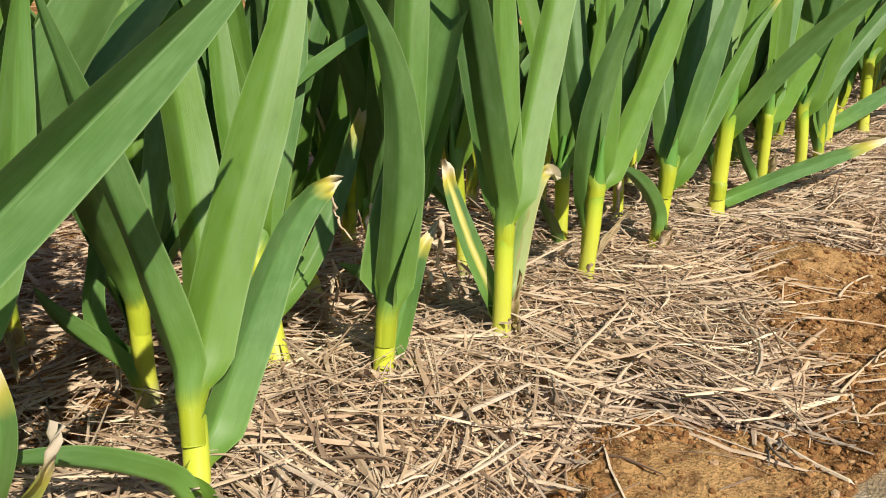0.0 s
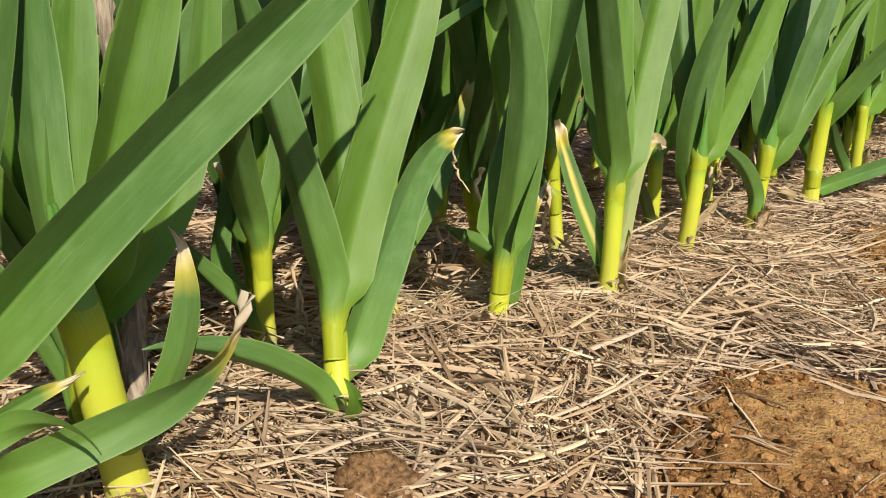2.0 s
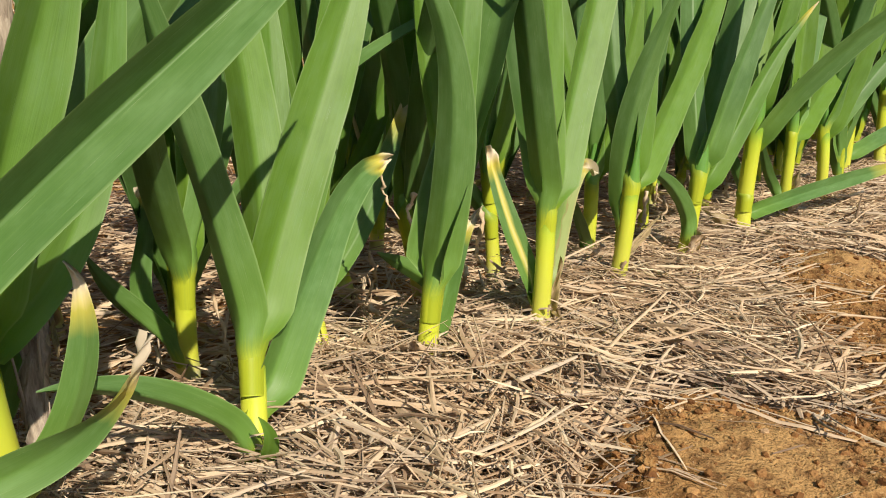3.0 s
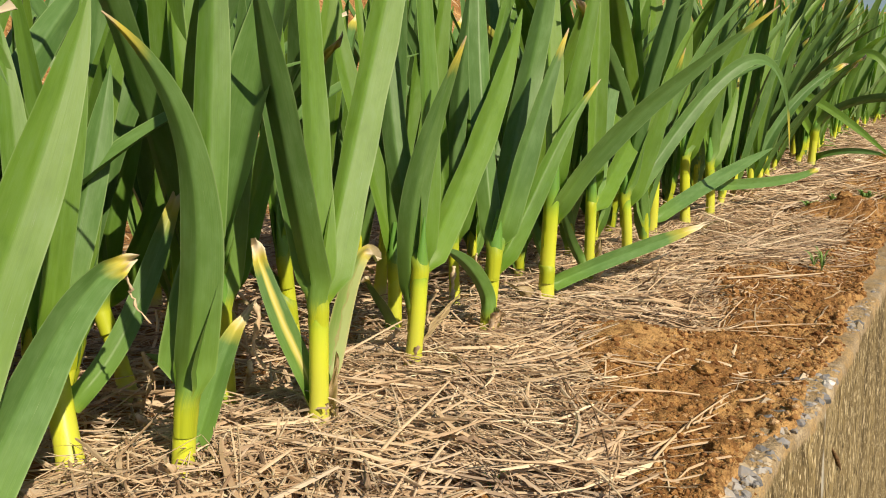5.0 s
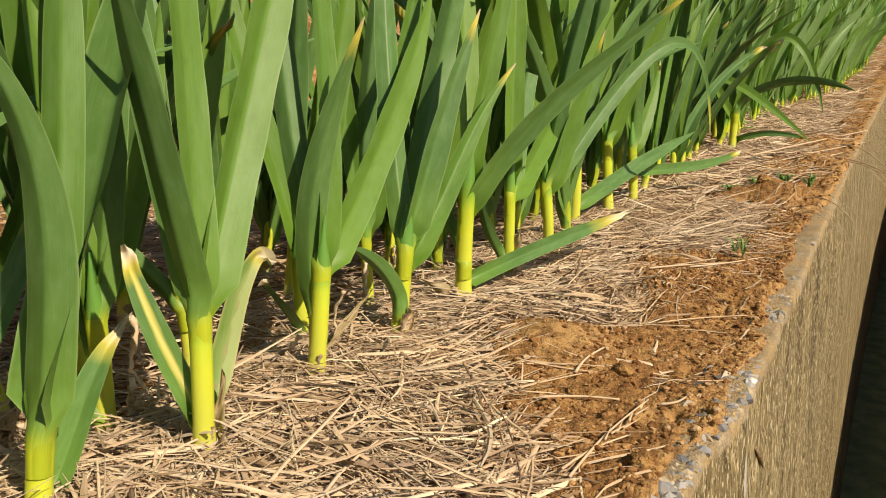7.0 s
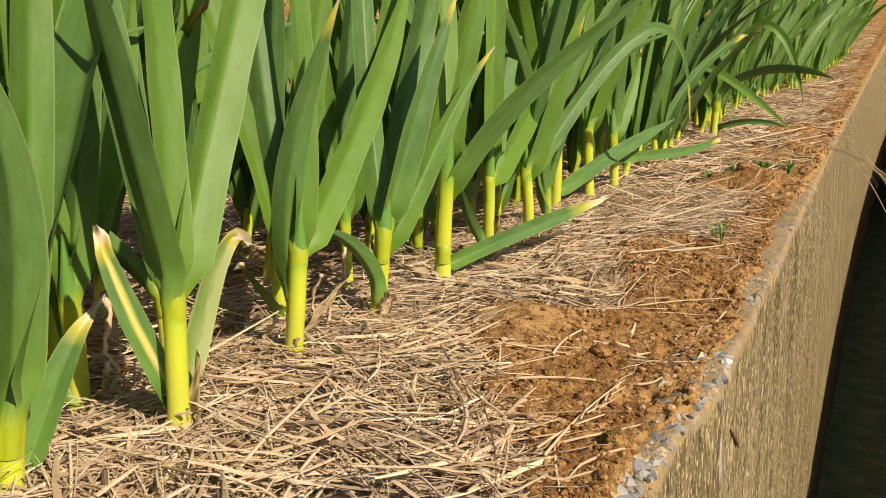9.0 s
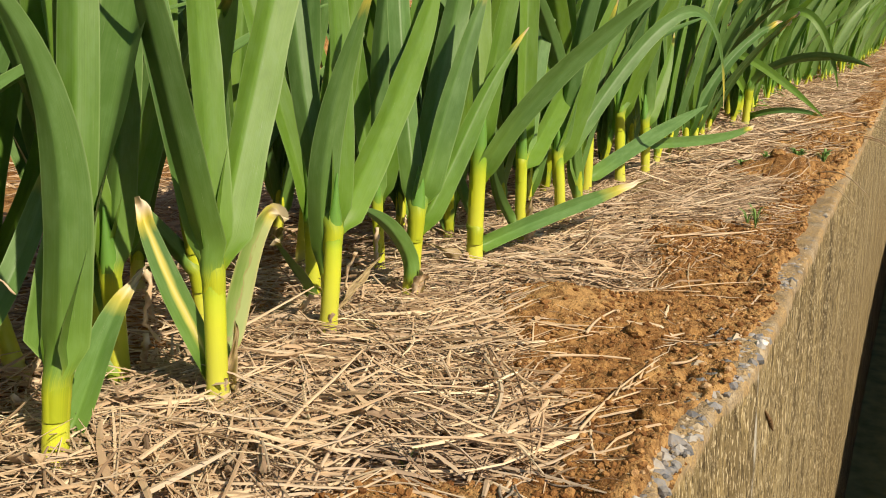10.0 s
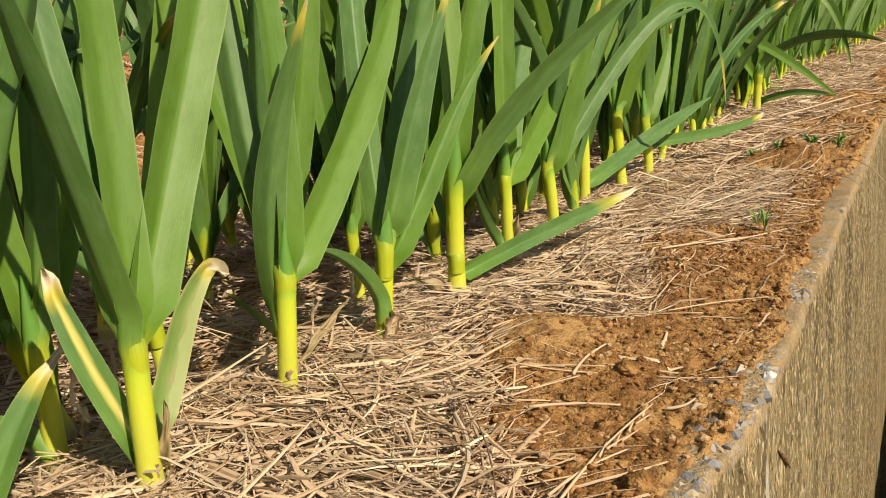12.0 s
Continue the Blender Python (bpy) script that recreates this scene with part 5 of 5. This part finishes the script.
def hanging_straws():
    """Dry stems that reach from the bed over the wall's edge: start along the wall, reach outwards, reach along, drop, radius."""
    for i, (y, out, fore, drop, r) in enumerate(((2.52, 0.19, -0.42, 0.10, 0.0022), (2.46, 0.15, -0.30, 0.075, 0.0017), (1.80, 0.035, -0.16, 0.020, 0.0014), (2.9, 0.16, -0.5, 0.16, 0.0016), (1.62, 0.02, -0.10, 0.012, 0.0010), (2.62, 0.20, -0.35, 0.30, 0.0012))):
        t = np.linspace(0, 1, 16)
        x0 = float(edge_x(y))
        pts = np.stack([x0 - 0.05 + (out + 0.05) * t, y + fore * t + 0.02 * np.sin(4 * t), float(bed_z(0, y)) + 0.010 + 0.014 * np.sin(t * 2.4) - drop * t ** 2.0], 1)
        ob = part("dry_straw", tube_mesh("dry_straw", pts, r * (1 - 0.6 * t), STRAW, 6, 0.12, i))
        tagged(ob, "pale dry grass stem hanging over the wall's edge", "straw", "hanging dry stems")
        for k in range(2 if r > 0.0015 else 0):
            p = pts[8 + 3 * k]
            q = np.linspace(0, 1, 6)[:, None]
            side = np.array([[0.05, -0.06 * (-1) ** k, -0.035]])
            part("twig", tube_mesh("twig", p + side * q + np.array([[0, 0, -0.02]]) * q ** 2, r * 0.45 * (1 - 0.7 * q[:, 0]), STRAW, 5, 0.1, k), ob)


hanging_straws()


def weed(place, blades, height, spread, label, seed, broad=0.0016):
    rng = np.random.default_rng(seed)
    root = new("weed")
    root.location = place
    tagged(root, label, "weed", "small weeds")
    for i in range(blades):
        a, n = rng.uniform(0, 6.28), 7
        t = np.linspace(0, 1, n)
        r = spread * rng.uniform(0.3, 1.0)
        h = height * rng.uniform(0.6, 1.1)
        c = np.stack([math.cos(a) * r * t ** 1.4, math.sin(a) * r * t ** 1.4, h * np.sin(t * 1.9)], 1)
        w = np.array([-math.sin(a), math.cos(a), 0]) * 1.0
        half = broad * rng.uniform(0.6, 1.1) * np.sin(np.pi * np.clip(t * 0.92 + 0.08, 0, 1)) ** 0.8 * (1 + 0.25 * np.sin(t * 17 + i))
        v = np.stack([c - half[:, None] * w, c + half[:, None] * np.array([0, 0, -0.35]), c + half[:, None] * w, c + half[:, None] * np.array([0, 0, -0.15])], 1)
        part("leaf", np_mesh("weed_leaf", v.reshape(-1, 3), grid_quads(n, 4, True), WEED, True), root)


rock("stone_chip", (float(edge_x(0.845)) - 0.005, 0.845, 0.001), (0.0045, 0.0075, 0.0028), CHIP, "small white chip of stone on the wall's edge", "stone", 31)
t = np.linspace(0, 1, 9)
tagged(part("dead_leaf", tube_mesh("dead_leaf", np.stack([edge_x(0.84 + 0.05 * t) + 0.0035 + 0.004 * t, 0.84 + 0.050 * t, -0.055 - 0.040 * t], 1), 0.0024 * np.sin(np.pi * np.clip(t, 0.06, 0.94)), STONE, 6, 0.2, 3)), "small dark withered leaf stuck to the wall", "dead leaf")


def on_soil(x, y):
    return (x, y, float(soil_z(x, y)))


sprouts = np.random.default_rng(12)
for i in range(9):
    weed(on_soil(-0.165 + sprouts.normal(0, 0.045), 1.98 + sprouts.normal(0, 0.035)), 18, sprouts.uniform(0.016, 0.032), sprouts.uniform(0.020, 0.036), "low leafy green weed growing on the bare soil", 100 + i, sprouts.uniform(0.0026, 0.0042))
weed(on_soil(-0.235, 1.92), 14, 0.012, 0.030, "flat green weed seedling in the straw", 3, 0.0032)
weed(on_soil(-0.133, 1.30), 11, 0.030, 0.022, "thin dark green weed sprig on the soil", 4)
weed(on_soil(-0.150, 1.36), 7, 0.022, 0.022, "thin dark green weed sprig on the soil", 5)
weed(on_soil(-0.236, 0.535), 3, 0.030, 0.014, "tiny green grass seedling in bare soil", 6)


def husk(place, seed, size=1.0):
    """Papery dry husk round a stem's foot."""
    rng = np.random.default_rng(seed)
    n, m = 9, 9
    s, v = np.linspace(0, 1, n)[:, None], np.linspace(-1, 1, m)[None, :]
    a0 = (5.0, 6.1, 5.8, 6.0, 4.1, 5.9)[seed] + rng.uniform(-0.15, 0.15)
    ang = a0 + v * 0.75 * (1 - 0.5 * s)
    r = (0.0088 + 0.011 * s ** 1.3 * (1 + 0.6 * np.sin(v * 4 + seed))) * size
    pts = np.stack([r * np.cos(ang), r * np.sin(ang), (-0.004 + 0.034 * s * (1 - 0.25 * v ** 2)) * size + 0 * v], -1)
    pts = pts + rng.normal(0, 0.0007, pts.shape)
    inner = pts * np.array([0.94, 0.94, 1.0])
    ring = np.concatenate([pts, inner[:, ::-1]], 1)
    me = np_mesh("husk", ring.reshape(-1, 3), grid_quads(n, 2 * m, True), HUSK, True)
    ob = part("dry_husk", me)
    ob.location = place
    return tagged(ob, "papery tan husk peeling at a garlic stem's foot", "husk", "dry husks")


for i, (q, size) in enumerate(zip(PLACES[:6], (0.95, 0.5, 0.6, 0.9, 0.6, 0.8))):
    husk((q[0], q[1], q[2] + 0.006), i, size)


def withered_strip(points, width, seed):
    """A thin, curled strip of dead leaf."""
    rng = np.random.default_rng(seed)
    p = np.array(points, float)
    t = np.linspace(0, len(p) - 1, 22)
    c = np.stack([np.interp(t, np.arange(len(p)), p[:, i]) for i in range(3)], 1)
    c = c + np.cumsum(rng.normal(0, 0.0009, c.shape), 0) * np.sin(np.pi * np.linspace(0, 1, 22))[:, None]
    k = np.linspace(0, 1, 22)
    ob = part("withered_strip", tube_mesh("withered_strip", c, width * 0.5 * (0.6 + 0.5 * np.sin(k * 11 + seed) ** 2) * (1 - 0.6 * k), HUSK, 6, 0.3, seed))
    tagged(ob, "thin curled strip of dead tan leaf", "dead leaf", "withered leaf strips")


withered_strip(((-0.462, 0.436, 0.128), (-0.458, 0.440, 0.108), (-0.452, 0.447, 0.092)), 0.0030, 1)
withered_strip(((-0.520, 0.330, 0.05), (-0.515, 0.335, 0.02), (-0.512, 0.338, -0.01)), 0.0035, 3)
withered_strip(((-0.448, 0.611, -0.002), (-0.430, 0.640, 0.004), (-0.402, 0.676, 0.004)), 0.0065, 4)
withered_strip(((-0.384, 0.530, 0.002), (-0.360, 0.545, 0.003), (-0.340, 0.575, 0.000)), 0.0050, 5)
withered_strip(((-0.573, 0.531, 0.027), (-0.575, 0.535, -0.001), (-0.586, 0.538, -0.029)), 0.0050, 6)
withered_strip(((-0.462, 0.553, 0.081), (-0.455, 0.554, 0.068), (-0.454, 0.548, 0.049), (-0.447, 0.548, 0.031)), 0.0060, 7)
withered_strip(((-0.505, 0.520, 0.094), (-0.505, 0.516, 0.083), (-0.494, 0.514, 0.053)), 0.0055, 10)
# curled dead bits hanging and lying between the plants
bits = np.random.default_rng(91)
for i in range(22):
    bx, by = bits.uniform(-0.62, -0.42), bits.uniform(0.26, 1.35)
    z0 = float(bed_z(bx, by)) - 0.006
    lie = bits.random() < 0.45
    rise = 0.012 if lie else bits.uniform(0.03, 0.07)
    run = bits.uniform(0.03, 0.06) if lie else bits.uniform(0.004, 0.015)
    turn = bits.uniform(0, 6.28)
    steps = [(bx + run * k * math.cos(turn + 1.1 * k) + 0.004 * math.sin(7 * k + i), by + run * k * math.sin(turn + 1.1 * k), z0 + rise * (k if not lie else math.sin(3.1 * k))) for k in (0, 0.25, 0.5, 0.75, 1)]
    withered_strip(steps[::-1], bits.uniform(0.004, 0.008), 20 + i)
